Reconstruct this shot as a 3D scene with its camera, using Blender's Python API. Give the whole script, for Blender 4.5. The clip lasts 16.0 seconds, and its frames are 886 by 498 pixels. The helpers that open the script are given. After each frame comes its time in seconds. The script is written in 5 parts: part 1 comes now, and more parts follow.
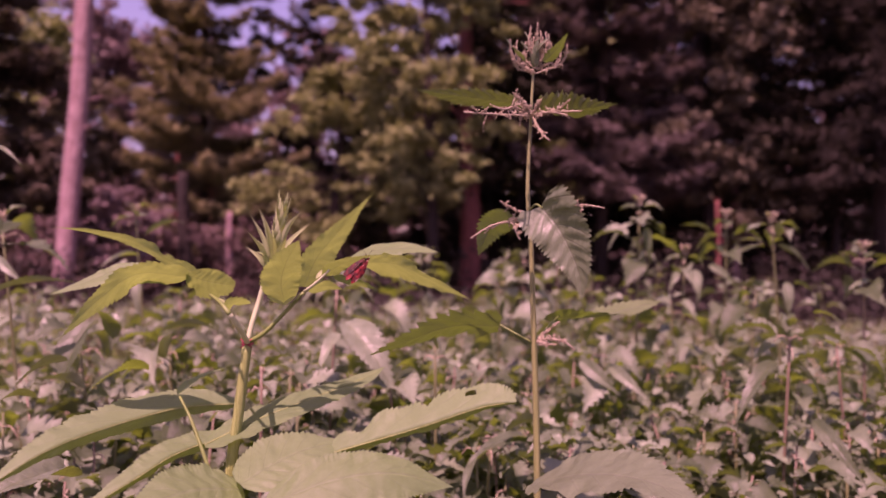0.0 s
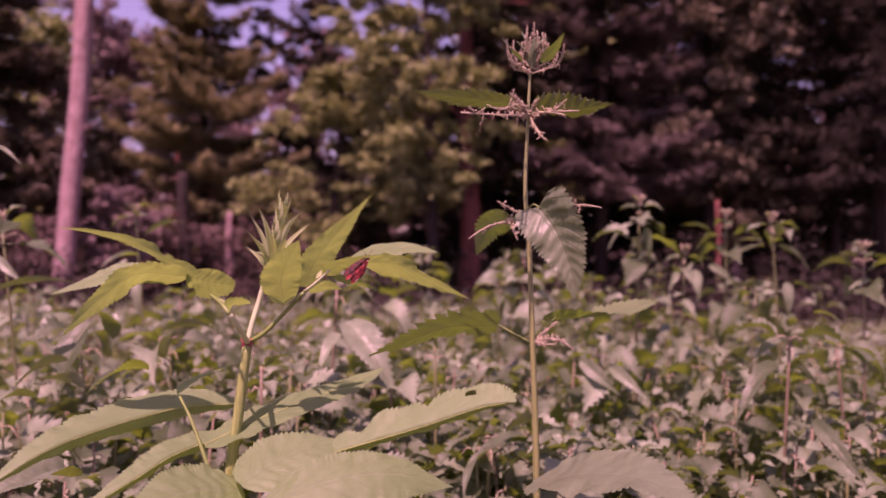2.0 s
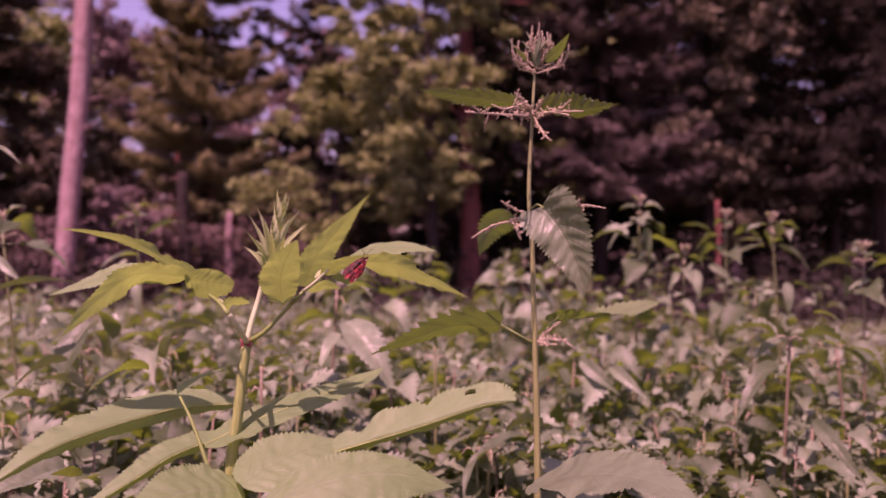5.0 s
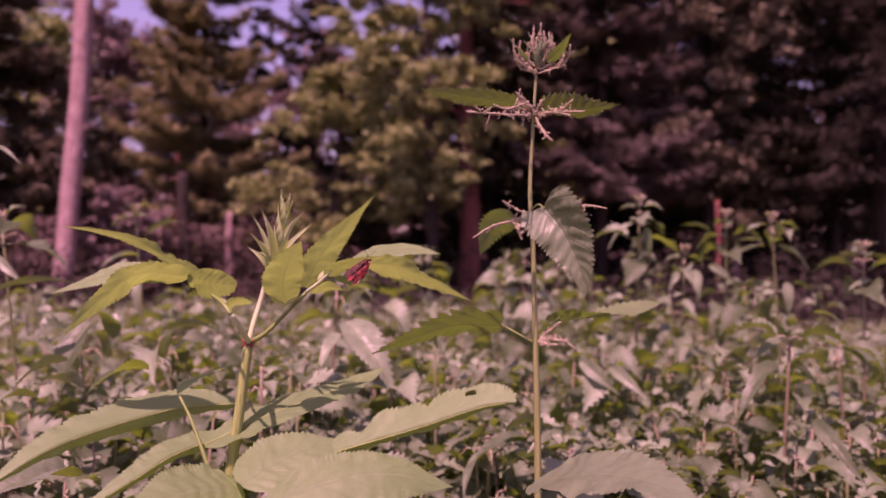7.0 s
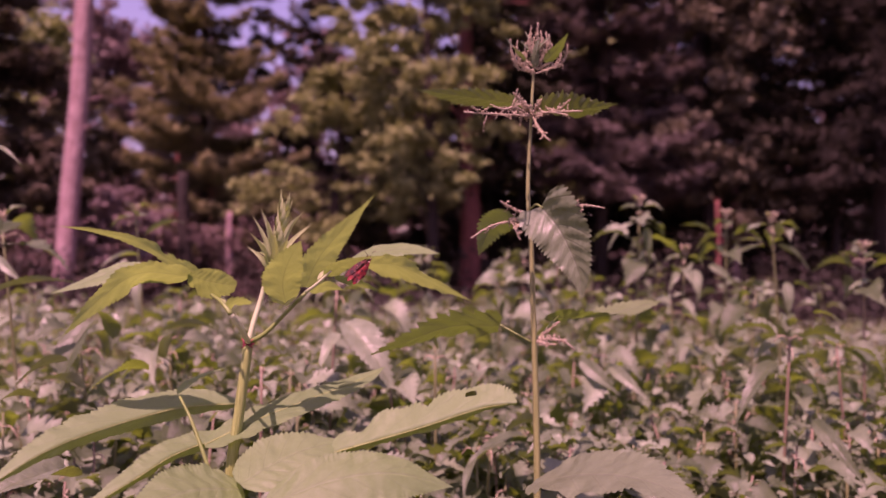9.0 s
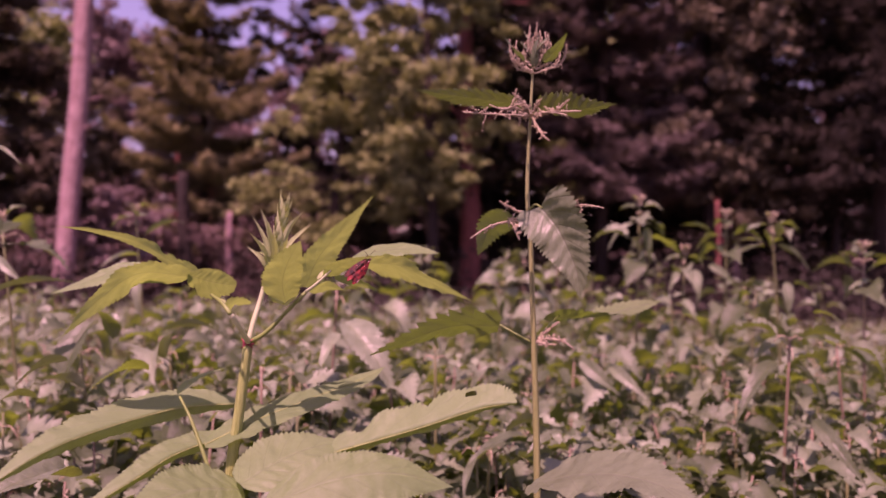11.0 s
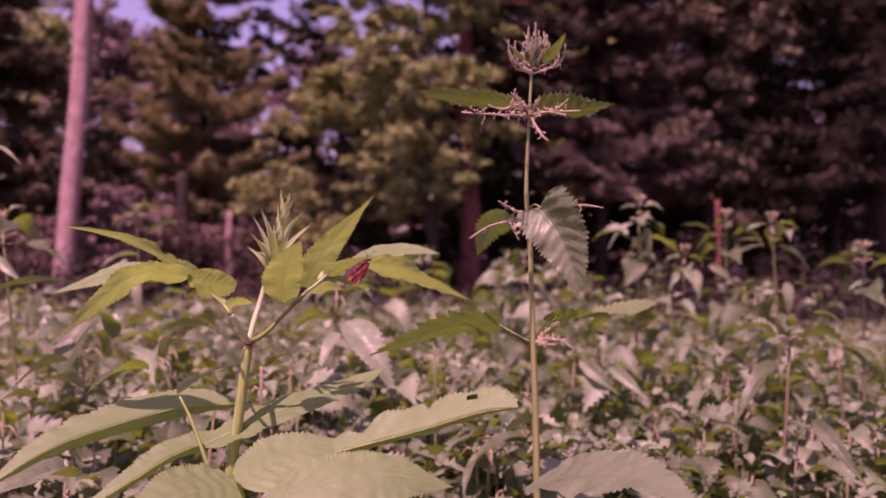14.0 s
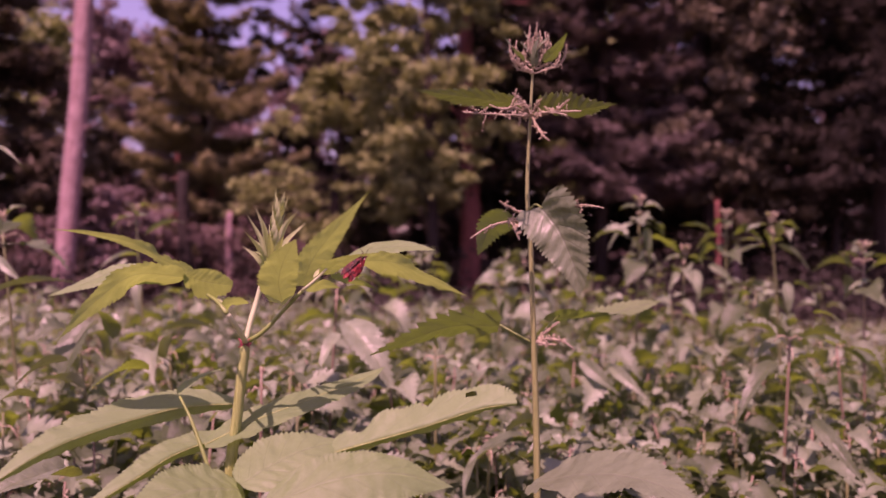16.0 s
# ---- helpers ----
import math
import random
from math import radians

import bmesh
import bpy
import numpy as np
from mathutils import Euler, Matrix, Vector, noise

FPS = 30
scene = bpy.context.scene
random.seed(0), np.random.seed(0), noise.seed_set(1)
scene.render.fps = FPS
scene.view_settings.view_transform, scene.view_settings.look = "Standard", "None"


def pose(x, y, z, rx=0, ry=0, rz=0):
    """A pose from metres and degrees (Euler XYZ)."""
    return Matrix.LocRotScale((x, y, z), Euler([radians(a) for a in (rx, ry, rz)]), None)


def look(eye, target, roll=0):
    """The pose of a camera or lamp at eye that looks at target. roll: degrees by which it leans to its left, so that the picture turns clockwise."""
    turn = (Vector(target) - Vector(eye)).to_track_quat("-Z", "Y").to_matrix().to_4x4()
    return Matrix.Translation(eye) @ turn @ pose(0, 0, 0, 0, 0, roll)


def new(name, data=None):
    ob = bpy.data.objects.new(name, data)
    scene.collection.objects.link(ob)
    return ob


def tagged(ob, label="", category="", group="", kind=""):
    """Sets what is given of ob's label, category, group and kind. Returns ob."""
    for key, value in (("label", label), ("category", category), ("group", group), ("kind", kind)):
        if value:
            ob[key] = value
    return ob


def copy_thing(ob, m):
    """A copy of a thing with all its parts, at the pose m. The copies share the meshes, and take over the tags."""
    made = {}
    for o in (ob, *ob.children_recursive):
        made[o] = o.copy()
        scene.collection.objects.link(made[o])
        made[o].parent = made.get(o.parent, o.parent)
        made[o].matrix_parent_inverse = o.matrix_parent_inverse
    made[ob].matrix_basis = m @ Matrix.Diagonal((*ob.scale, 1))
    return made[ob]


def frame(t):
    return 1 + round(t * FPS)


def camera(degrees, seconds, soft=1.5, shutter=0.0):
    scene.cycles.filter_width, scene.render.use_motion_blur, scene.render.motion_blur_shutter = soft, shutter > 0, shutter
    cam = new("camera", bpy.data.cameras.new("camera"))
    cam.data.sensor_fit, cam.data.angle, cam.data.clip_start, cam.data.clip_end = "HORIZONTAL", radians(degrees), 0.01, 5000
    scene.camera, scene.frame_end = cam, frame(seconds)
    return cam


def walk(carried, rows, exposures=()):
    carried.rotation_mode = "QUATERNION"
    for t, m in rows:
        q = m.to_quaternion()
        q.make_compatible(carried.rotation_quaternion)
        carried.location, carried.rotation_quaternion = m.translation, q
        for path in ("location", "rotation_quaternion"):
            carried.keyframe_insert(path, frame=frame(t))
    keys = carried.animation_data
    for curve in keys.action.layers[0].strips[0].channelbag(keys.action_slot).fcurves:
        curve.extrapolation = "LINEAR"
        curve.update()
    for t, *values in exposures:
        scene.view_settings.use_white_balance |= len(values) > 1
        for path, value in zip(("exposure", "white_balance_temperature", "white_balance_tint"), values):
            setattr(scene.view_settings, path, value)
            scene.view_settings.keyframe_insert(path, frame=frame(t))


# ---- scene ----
# camera: it stands still among the plants, level, focused on the two near shoots
cam = camera(58.496, 16.0, soft=1.5)
cam.data.dof.use_dof = True
cam.data.dof.focus_distance = 0.56
cam.data.dof.aperture_fstop = 6.4
EYE = look((0, 0, 1.22), (0, 10, 1.22))
walk(cam, [(0, EYE), (16, EYE)], exposures=[(0, 0.29, 7900, 120), (16, 0.29, 7900, 120)])

# daylight: clear sky and a high sun behind the camera
SUN = Vector((-0.18, -0.43, 0.885)).normalized()
world = bpy.data.worlds.new("sky")
scene.world = world
world.use_nodes = True
sky = world.node_tree.nodes.new("ShaderNodeTexSky")
sky.sky_type = "NISHITA"
sky.sun_disc = False
sky.sun_elevation = math.asin(SUN.z)
sky.sun_rotation = math.atan2(SUN.x, SUN.y)
world.node_tree.links.new(sky.outputs[0], world.node_tree.nodes["Background"].inputs[0])
world.node_tree.nodes["Background"].inputs[1].default_value = 0.12
lamp = bpy.data.lights.new("sun", "SUN")
lamp.energy, lamp.angle, lamp.color = 4.8, radians(0.5), (1.0, 0.95, 0.87)
sun = new("sun", lamp)
sun.matrix_world = look(SUN * 50, (0, 0, 0))


# ---- materials ----
def shader(name):
    m = bpy.data.materials.new(name)
    m.use_nodes = True
    n = m.node_tree
    return m, n, n.nodes["Principled BSDF"], n.nodes["Material Output"]


def node(n, kind, values=(), operation=None, blend=None):
    a = n.nodes.new("ShaderNode" + kind)
    if operation:
        a.operation = operation
    if blend:
        a.data_type, a.blend_type = "RGBA", blend
    for k, v in dict(values).items():
        a.inputs[k].default_value = v
    return a


def maths(n, op, a, b=None):
    m = node(n, "Math", operation=op)
    for i, v in enumerate((a, b)):
        if v is None:
            continue
        if isinstance(v, (int, float)):
            m.inputs[i].default_value = v
        else:
            n.links.new(v, m.inputs[i])
    return m.outputs[0]


def mixed(n, fac, a, b, blend="MIX"):
    m = node(n, "Mix", blend=blend)
    for i, v in ((0, fac), (6, a), (7, b)):
        if isinstance(v, (int, float)):
            m.inputs[i].default_value = v
        elif isinstance(v, tuple):
            m.inputs[i].default_value = (*v, 1)
        else:
            n.links.new(v, m.inputs[i])
    return m.outputs[2]


def grain(n, scale, detail=4.0, rough=0.6, space="Object"):
    c = node(n, "TexCoord")
    t = node(n, "TexNoise", {"Scale": scale, "Detail": detail, "Roughness": rough})
    n.links.new(c.outputs[space], t.inputs["Vector"])
    return t.outputs[0]


def spread(n, value, lo, hi):
    r = node(n, "MapRange", {1: lo, 2: hi})
    n.links.new(value, r.inputs[0])
    return r.outputs[0]


def leaf_material(name, top, top2, through_colour, share, rough=0.45, veins=7.0, vein_colour=None, bump=0.3, island=False, gloss=0.5, shade=0.3, vary=0.0):
    """A thin leaf: two tones, pale veins from the blade's own coordinates, light that shines through."""
    m, n, bsdf, out = shader(name)
    c = node(n, "TexCoord")
    xyz = node(n, "SeparateXYZ")
    n.links.new(c.outputs["UV"], xyz.inputs[0])
    across = maths(n, "ABSOLUTE", maths(n, "SUBTRACT", maths(n, "MULTIPLY", xyz.outputs[1], 2.0), 1.0))
    run = maths(n, "SUBTRACT", maths(n, "MULTIPLY", xyz.outputs[0], veins), maths(n, "MULTIPLY", across, 1.7))
    saw = maths(n, "ABSOLUTE", maths(n, "SUBTRACT", maths(n, "FRACT", run), 0.5))
    lateral = spread(n, saw, 0.08, 0.0)
    midrib = spread(n, across, 0.06, 0.02)
    vein = maths(n, "MAXIMUM", maths(n, "MULTIPLY", lateral, 0.6), midrib)
    fine = grain(n, 420.0 if not island else 60.0, 6.0, 0.7)
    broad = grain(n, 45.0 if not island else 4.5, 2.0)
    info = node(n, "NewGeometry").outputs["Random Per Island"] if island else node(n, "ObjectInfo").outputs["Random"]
    # on trees, clump-sized noise puts lit clumps and dark gaps into the tone
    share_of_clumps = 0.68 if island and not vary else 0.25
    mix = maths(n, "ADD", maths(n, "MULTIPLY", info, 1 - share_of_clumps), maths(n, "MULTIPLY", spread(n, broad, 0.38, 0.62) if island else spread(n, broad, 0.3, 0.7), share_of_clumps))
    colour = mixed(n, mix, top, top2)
    colour = mixed(n, maths(n, "MULTIPLY", spread(n, fine, 0.35, 0.75), 0.25), colour, tuple(min(1, v * 1.6) for v in top2))
    if vein_colour:
        colour = mixed(n, maths(n, "MULTIPLY", vein, 0.7), colour, vein_colour)
    n.links.new(colour, bsdf.inputs["Base Color"])
    bsdf.inputs["Roughness"].default_value = rough
    bsdf.inputs["Specular IOR Level"].default_value = gloss
    b = node(n, "Bump", {"Strength": bump, "Distance": 0.0006 if not island else 0.01})
    n.links.new(maths(n, "ADD", maths(n, "MULTIPLY", vein, -1.0), maths(n, "MULTIPLY", fine, 0.7)), b.inputs["Height"])
    n.links.new(b.outputs[0], bsdf.inputs["Normal"])
    t = node(n, "BsdfTranslucent")
    dark = tuple(v * shade for v in through_colour)
    n.links.new(mixed(n, maths(n, "MULTIPLY", vein, 0.9), mixed(n, mix, through_colour, tuple(v * 0.8 for v in through_colour)), dark), t.inputs[0])
    s = node(n, "MixShader", {0: share})
    if vary:
        n.links.new(maths(n, "ADD", maths(n, "MULTIPLY", mix, -vary), share + 0.5 * vary), s.inputs[0])
    n.links.new(bsdf.outputs[0], s.inputs[1])
    n.links.new(t.outputs[0], s.inputs[2])
    n.links.new(s.outputs[0], out.inputs[0])
    return m


def rough_material(name, a, b, scale, rough=0.8, bump=0.4, size=0.01, stretch=None, spec=0.3):
    m, n, bsdf, _ = shader(name)
    c = node(n, "TexCoord")
    mp = node(n, "Mapping")
    n.links.new(c.outputs["Object"], mp.inputs[0])
    if stretch:
        mp.inputs[3].default_value = stretch
    big = node(n, "TexNoise", {"Scale": scale, "Detail": 6.0, "Roughness": 0.65})
    small = node(n, "TexNoise", {"Scale": scale * 7, "Detail": 4.0, "Roughness": 0.6})
    for t in (big, small):
        n.links.new(mp.outputs[0], t.inputs["Vector"])
    f = maths(n, "ADD", maths(n, "MULTIPLY", spread(n, big.outputs[0], 0.3, 0.7), 0.65), maths(n, "MULTIPLY", spread(n, small.outputs[0], 0.3, 0.7), 0.35))
    n.links.new(mixed(n, f, a, b), bsdf.inputs["Base Color"])
    bsdf.inputs["Roughness"].default_value = rough
    bsdf.inputs["Specular IOR Level"].default_value = spec
    bp = node(n, "Bump", {"Strength": bump, "Distance": size})
    n.links.new(f, bp.inputs["Height"])
    n.links.new(bp.outputs[0], bsdf.inputs["Normal"])
    return m


HERB_LEAF = leaf_material("danewort leaf", (0.144, 0.256, 0.095), (0.214, 0.338, 0.153), (0.37, 0.55, 0.1), 0.46, 0.54, 6.0, (0.225, 0.34, 0.155), 0.5, shade=0.66)
BUD_LEAF = leaf_material("danewort bud", (0.3, 0.42, 0.16), (0.48, 0.57, 0.3), (0.4, 0.52, 0.1), 0.35, 0.5, 3.0, (0.5, 0.52, 0.3), shade=0.8)
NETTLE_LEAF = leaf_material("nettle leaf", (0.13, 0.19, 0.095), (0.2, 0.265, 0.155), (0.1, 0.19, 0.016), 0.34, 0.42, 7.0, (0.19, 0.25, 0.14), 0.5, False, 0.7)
# brighter copy of the nettle leaf: sun shining through is put into its colours
SUN_TINTED_NETTLE = leaf_material("nettle leaf with sun put into its colour", (0.16, 0.25, 0.1), (0.24, 0.33, 0.16), (0.14, 0.275, 0.02), 0.45, 0.4, 7.0, (0.28, 0.36, 0.2), 0.8)
# patch leaves: near-black tone imitates shade between leaves, pale grey one sky sheen
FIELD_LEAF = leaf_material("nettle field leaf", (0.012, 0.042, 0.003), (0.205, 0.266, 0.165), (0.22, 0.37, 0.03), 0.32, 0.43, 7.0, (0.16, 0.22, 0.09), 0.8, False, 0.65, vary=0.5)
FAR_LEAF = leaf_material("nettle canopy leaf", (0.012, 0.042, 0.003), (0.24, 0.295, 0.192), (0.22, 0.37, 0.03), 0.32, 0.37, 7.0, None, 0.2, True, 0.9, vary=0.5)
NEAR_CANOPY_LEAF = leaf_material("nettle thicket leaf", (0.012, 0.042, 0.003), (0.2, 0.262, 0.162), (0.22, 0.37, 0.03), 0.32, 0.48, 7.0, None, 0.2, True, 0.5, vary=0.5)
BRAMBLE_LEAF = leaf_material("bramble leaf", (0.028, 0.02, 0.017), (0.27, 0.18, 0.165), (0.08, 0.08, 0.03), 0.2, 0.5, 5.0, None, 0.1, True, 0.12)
# darkened copy of the spruce needle: the shade of the woods is in its colour
SHADE_DARK_NEEDLE = leaf_material("needle darkened for shade", (0.0159, 0.0155, 0.0127), (0.0609, 0.0506, 0.0399), (0.0508, 0.0493, 0.0181), 0.15, 0.6, 5.0, None, 0.1, True, 0.12)
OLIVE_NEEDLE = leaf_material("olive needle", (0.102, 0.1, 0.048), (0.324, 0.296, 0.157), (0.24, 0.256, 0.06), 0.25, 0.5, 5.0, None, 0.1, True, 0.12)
# half-shade put into the leaf tones of trees that would render too lit
SHADE_DIM_LEAF = leaf_material("tree leaf dimmed for shade", (0.0432, 0.0399, 0.031), (0.27, 0.236, 0.156), (0.14, 0.136, 0.0405), 0.2, 0.55, 5.0, None, 0.1, True, 0.12)
# darkened copy of the tree leaf, with forest shade put into the tones
SHADE_DARK_LEAF = leaf_material("tree leaf darkened for shade", (0.0182, 0.019, 0.0123), (0.063, 0.057, 0.035), (0.056, 0.061, 0.0175), 0.2, 0.55, 5.0, None, 0.1, True, 0.12)
BROWN_NEEDLE = leaf_material("brownish needle", (0.0406, 0.035, 0.0316), (0.18, 0.14, 0.13), (0.117, 0.101, 0.0395), 0.2, 0.5, 5.0, None, 0.1, True, 0.12)
# sky-lit haze over the far trees is put into these pale pinkish tones
LIGHT_PALED_LEAF = leaf_material("tree leaf paled for haze and sun", (0.1, 0.07, 0.07), (0.36, 0.26, 0.25), (0.2, 0.15, 0.11), 0.3, 0.6, 5.0, None, 0.1, True, 0.12)
# tones run near-black to bright to imitate shaded gaps and sunlit clumps
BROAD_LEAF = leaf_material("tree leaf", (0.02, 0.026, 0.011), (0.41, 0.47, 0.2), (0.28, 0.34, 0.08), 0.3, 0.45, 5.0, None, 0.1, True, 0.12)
NEEDLE = leaf_material("spruce needle", (0.0517, 0.048, 0.0345), (0.172, 0.139, 0.0978), (0.115, 0.123, 0.0359), 0.2, 0.5, 5.0, None, 0.1, True, 0.12)
HERB_STEM = rough_material("herb stem", (0.13, 0.21, 0.03), (0.46, 0.57, 0.2), 620, 0.45, 0.6, 0.001, (1, 1, 0.012), 0.5)
# darker green than the stem: shade from the leaflets is put into it
SHADE_TONED_STALK = rough_material("leaf stalk", (0.09, 0.16, 0.02), (0.24, 0.33, 0.1), 300, 0.45, 0.4, 0.0006, (1, 1, 0.03), 0.5)
PALE_STALK = rough_material("pale stalk", (0.42, 0.52, 0.27), (0.55, 0.62, 0.38), 60, 0.45, 0.2, 0.0005, (1, 1, 0.1), 0.5)
RED_NODE = rough_material("red node", (0.25, 0.03, 0.05), (0.4, 0.1, 0.1), 400, 0.5, 0.2, 0.0005)
NETTLE_STEM = rough_material("nettle stem", (0.14, 0.19, 0.05), (0.35, 0.36, 0.15), 300, 0.5, 0.5, 0.0008, (1, 1, 0.02), 0.5)
FIELD_STEM = rough_material("field nettle stem", (0.08, 0.11, 0.035), (0.19, 0.2, 0.09), 60, 0.5, 0.3, 0.0008, (1, 1, 0.06), 0.4)
RED_STEM = rough_material("red nettle stem", (0.13, 0.1, 0.06), (0.25, 0.19, 0.12), 60, 0.5, 0.3, 0.0008, (1, 1, 0.06), 0.4)
FLOWER = rough_material("nettle flower", (0.28, 0.24, 0.15), (0.47, 0.4, 0.28), 300, 0.7, 0.4, 0.0006)
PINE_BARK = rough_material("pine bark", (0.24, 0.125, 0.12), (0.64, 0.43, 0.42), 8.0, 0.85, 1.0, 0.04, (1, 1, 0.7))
# near-black, so trunks that the sun reaches still look shaded
SHADE_DARK_BARK = rough_material("bark darkened for shade", (0.015, 0.012, 0.01), (0.05, 0.035, 0.028), 4.0, 0.9, 0.8, 0.03, (1, 1, 0.3))
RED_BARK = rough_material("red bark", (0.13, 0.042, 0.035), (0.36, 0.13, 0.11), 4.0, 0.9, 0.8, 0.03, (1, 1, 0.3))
SOIL = rough_material("forest soil", (0.03, 0.022, 0.014), (0.09, 0.065, 0.04), 1.5, 0.95, 0.7, 0.05)


def wing_material(name, ground, second, pale, share):
    """Mottled wing scales: two tones under a ragged pale pattern."""
    m, n, bsdf, _ = shader(name)
    tone = mixed(n, spread(n, grain(n, 500.0, 3.0), 0.42, 0.6), ground, second)
    mark = spread(n, grain(n, 330.0, 2.0, 0.5), 1 - share, 1.04 - share)
    n.links.new(mixed(n, mark, tone, pale), bsdf.inputs["Base Color"])
    bsdf.inputs["Roughness"].default_value = 0.8
    return m


MOTH_BROWN = wing_material("moth brown", (0.022, 0.006, 0.005), (0.13, 0.022, 0.016), (0.35, 0.16, 0.12), 0.38)
MOTH_RED = wing_material("moth red", (0.3, 0.025, 0.02), (0.07, 0.01, 0.009), (0.65, 0.46, 0.4), 0.4)


# ---- geometry helpers: each gives points, faces and blade coordinates ----
def blade(length, width, teeth=18, cols=3, arch=0.1, fold=0.25, curl=0.1, quilt=0.0, heart=0.0, k=0.65, e=1.0, bite=0.16, per=2, tip=0.0, wave=0.0, seed=0, uneven=0.0, bites=(), twist=0.0):
    """A toothed leaf blade along +Y, its upper side to +Z."""
    rng = random.Random(seed)
    ph = rng.uniform(0, 6.28)
    rows = max(4, teeth * per)
    pts, uvs = [], []
    for i in range(rows + 1):
        s = (i / rows) ** (1.5 if heart > 0.25 else 1.0)
        p = max(0.0, math.sin(math.pi * (0.001 + 0.999 * s) ** k)) ** e
        half = 0.5 * width * p
        z0 = arch * length * math.sin(math.pi * s ** 0.9) - tip * length * s ** 3
        for j in range(-cols, cols + 1):
            w = j / cols
            x, y = half * w, s * length
            for at, side, depth, reach in bites:
                if w * side > 0:
                    x *= 1 - depth * math.exp(-((s - at) / reach) ** 2)
            if abs(j) == cols and per > 1:
                out = (i % 2) * 2 - 1
                x += (1 if w > 0 else -1) * out * bite * (half * 0.5 + 0.08 * width * (p > 0.12))
                y += out * length / rows * 0.55
            y -= heart * width * p * abs(w) ** 1.5 * (1 - s) ** 5
            z = z0 + fold * abs(x) - curl * width * w * w * p
            if quilt:
                q = math.sin(2 * math.pi * (s * 7 - abs(w) * 1.7) + math.pi / 2)
                z -= quilt * width * q * abs(w) * (1.1 - abs(w)) * p
            if wave:
                z += wave * width * w * w * p * math.sin(9 * s + ph + (2 if w > 0 else 0))
            if uneven:
                z += uneven * width * p * (noise.noise(Vector((x, y, seed)) * 3.2 / width) + 0.5 * noise.noise(Vector((x, y, seed + 9)) * 8 / width))
            if twist:
                g = twist * (s - 0.5)
                x, z = x * math.cos(g) - (z - z0) * math.sin(g), z0 + x * math.sin(g) + (z - z0) * math.cos(g)
            pts.append((x, y, z))
            uvs.append((s, 0.5 + 0.5 * w))
    n = 2 * cols + 1
    faces = [(i * n + j, i * n + j + 1, (i + 1) * n + j + 1, (i + 1) * n + j) for i in range(rows) for j in range(n - 1)]
    return np.array(pts), faces, np.array(uvs)


def tube(path, r0, r1, sides=8, ridge=0.0, smooth=3):
    """A tapered round stalk through the points of a path."""
    P = [Vector(p) for p in path]
    if len(P) > 2 and smooth > 1:
        Q = [P[0] * 2 - P[1], *P, P[-1] * 2 - P[-2]]
        out = []
        for i in range(1, len(Q) - 2):
            a, b, c, d = Q[i - 1:i + 3]
            for q in range(smooth):
                t = q / smooth
                out.append(0.5 * (2 * b + (c - a) * t + (2 * a - 5 * b + 4 * c - d) * t * t + (3 * b - a - 3 * c + d) * t ** 3))
        P = out + [P[-1]]
    pts, side = [], None
    for i, p in enumerate(P):
        d = (P[min(i + 1, len(P) - 1)] - P[max(i - 1, 0)]).normalized()
        side = (side - d * side.dot(d)).normalized() if side else d.orthogonal().normalized()
        up = d.cross(side)
        r = r0 + (r1 - r0) * i / max(1, len(P) - 1)
        for j in range(sides):
            a = 2 * math.pi * j / sides
            q = r * (1 + ridge * (j % 2))
            pts.append(tuple(p + (side * math.cos(a) + up * math.sin(a)) * q))
    n = len(P)
    faces = [(i * sides + j, i * sides + (j + 1) % sides, (i + 1) * sides + (j + 1) % sides, (i + 1) * sides + j) for i in range(n - 1) for j in range(sides)]
    faces += [tuple(range(sides))[::-1], tuple((n - 1) * sides + j for j in range(sides))]
    return np.array(pts), faces, np.zeros((len(pts), 2))


def bead(at, r, squash=1.0):
    c = np.array(at)
    pts = np.array([(1, 0, 0), (-1, 0, 0), (0, 1, 0), (0, -1, 0), (0, 0, squash), (0, 0, -squash)]) * r + c
    return pts, [(0, 2, 4), (2, 1, 4), (1, 3, 4), (3, 0, 4), (2, 0, 5), (1, 2, 5), (3, 1, 5), (0, 3, 5)], np.zeros((6, 2))


def joined(pieces):
    pts, faces, uvs, n = [], [], [], 0
    for p, f, u in pieces:
        pts.append(p)
        uvs.append(u)
        faces += [tuple(i + n for i in q) for q in f]
        n += len(p)
    return np.concatenate(pts), faces, np.concatenate(uvs)


def moved(geo, m):
    a = np.array(m)
    return geo[0] @ a[:3, :3].T + a[:3, 3], geo[1], geo[2]


def mesh(name, geo, material, smooth=True):
    me = bpy.data.meshes.new(name)
    me.from_pydata([tuple(p) for p in geo[0].tolist()], [], geo[1])
    uv = me.uv_layers.new(name="blade")
    index = np.empty(len(me.loops), dtype=np.int32)
    me.loops.foreach_get("vertex_index", index)
    uv.data.foreach_set("uv", geo[2][index].astype(np.float32).ravel())
    me.materials.append(material)
    me.polygons.foreach_set("use_smooth", [smooth] * len(me.polygons))
    me.update()
    return me


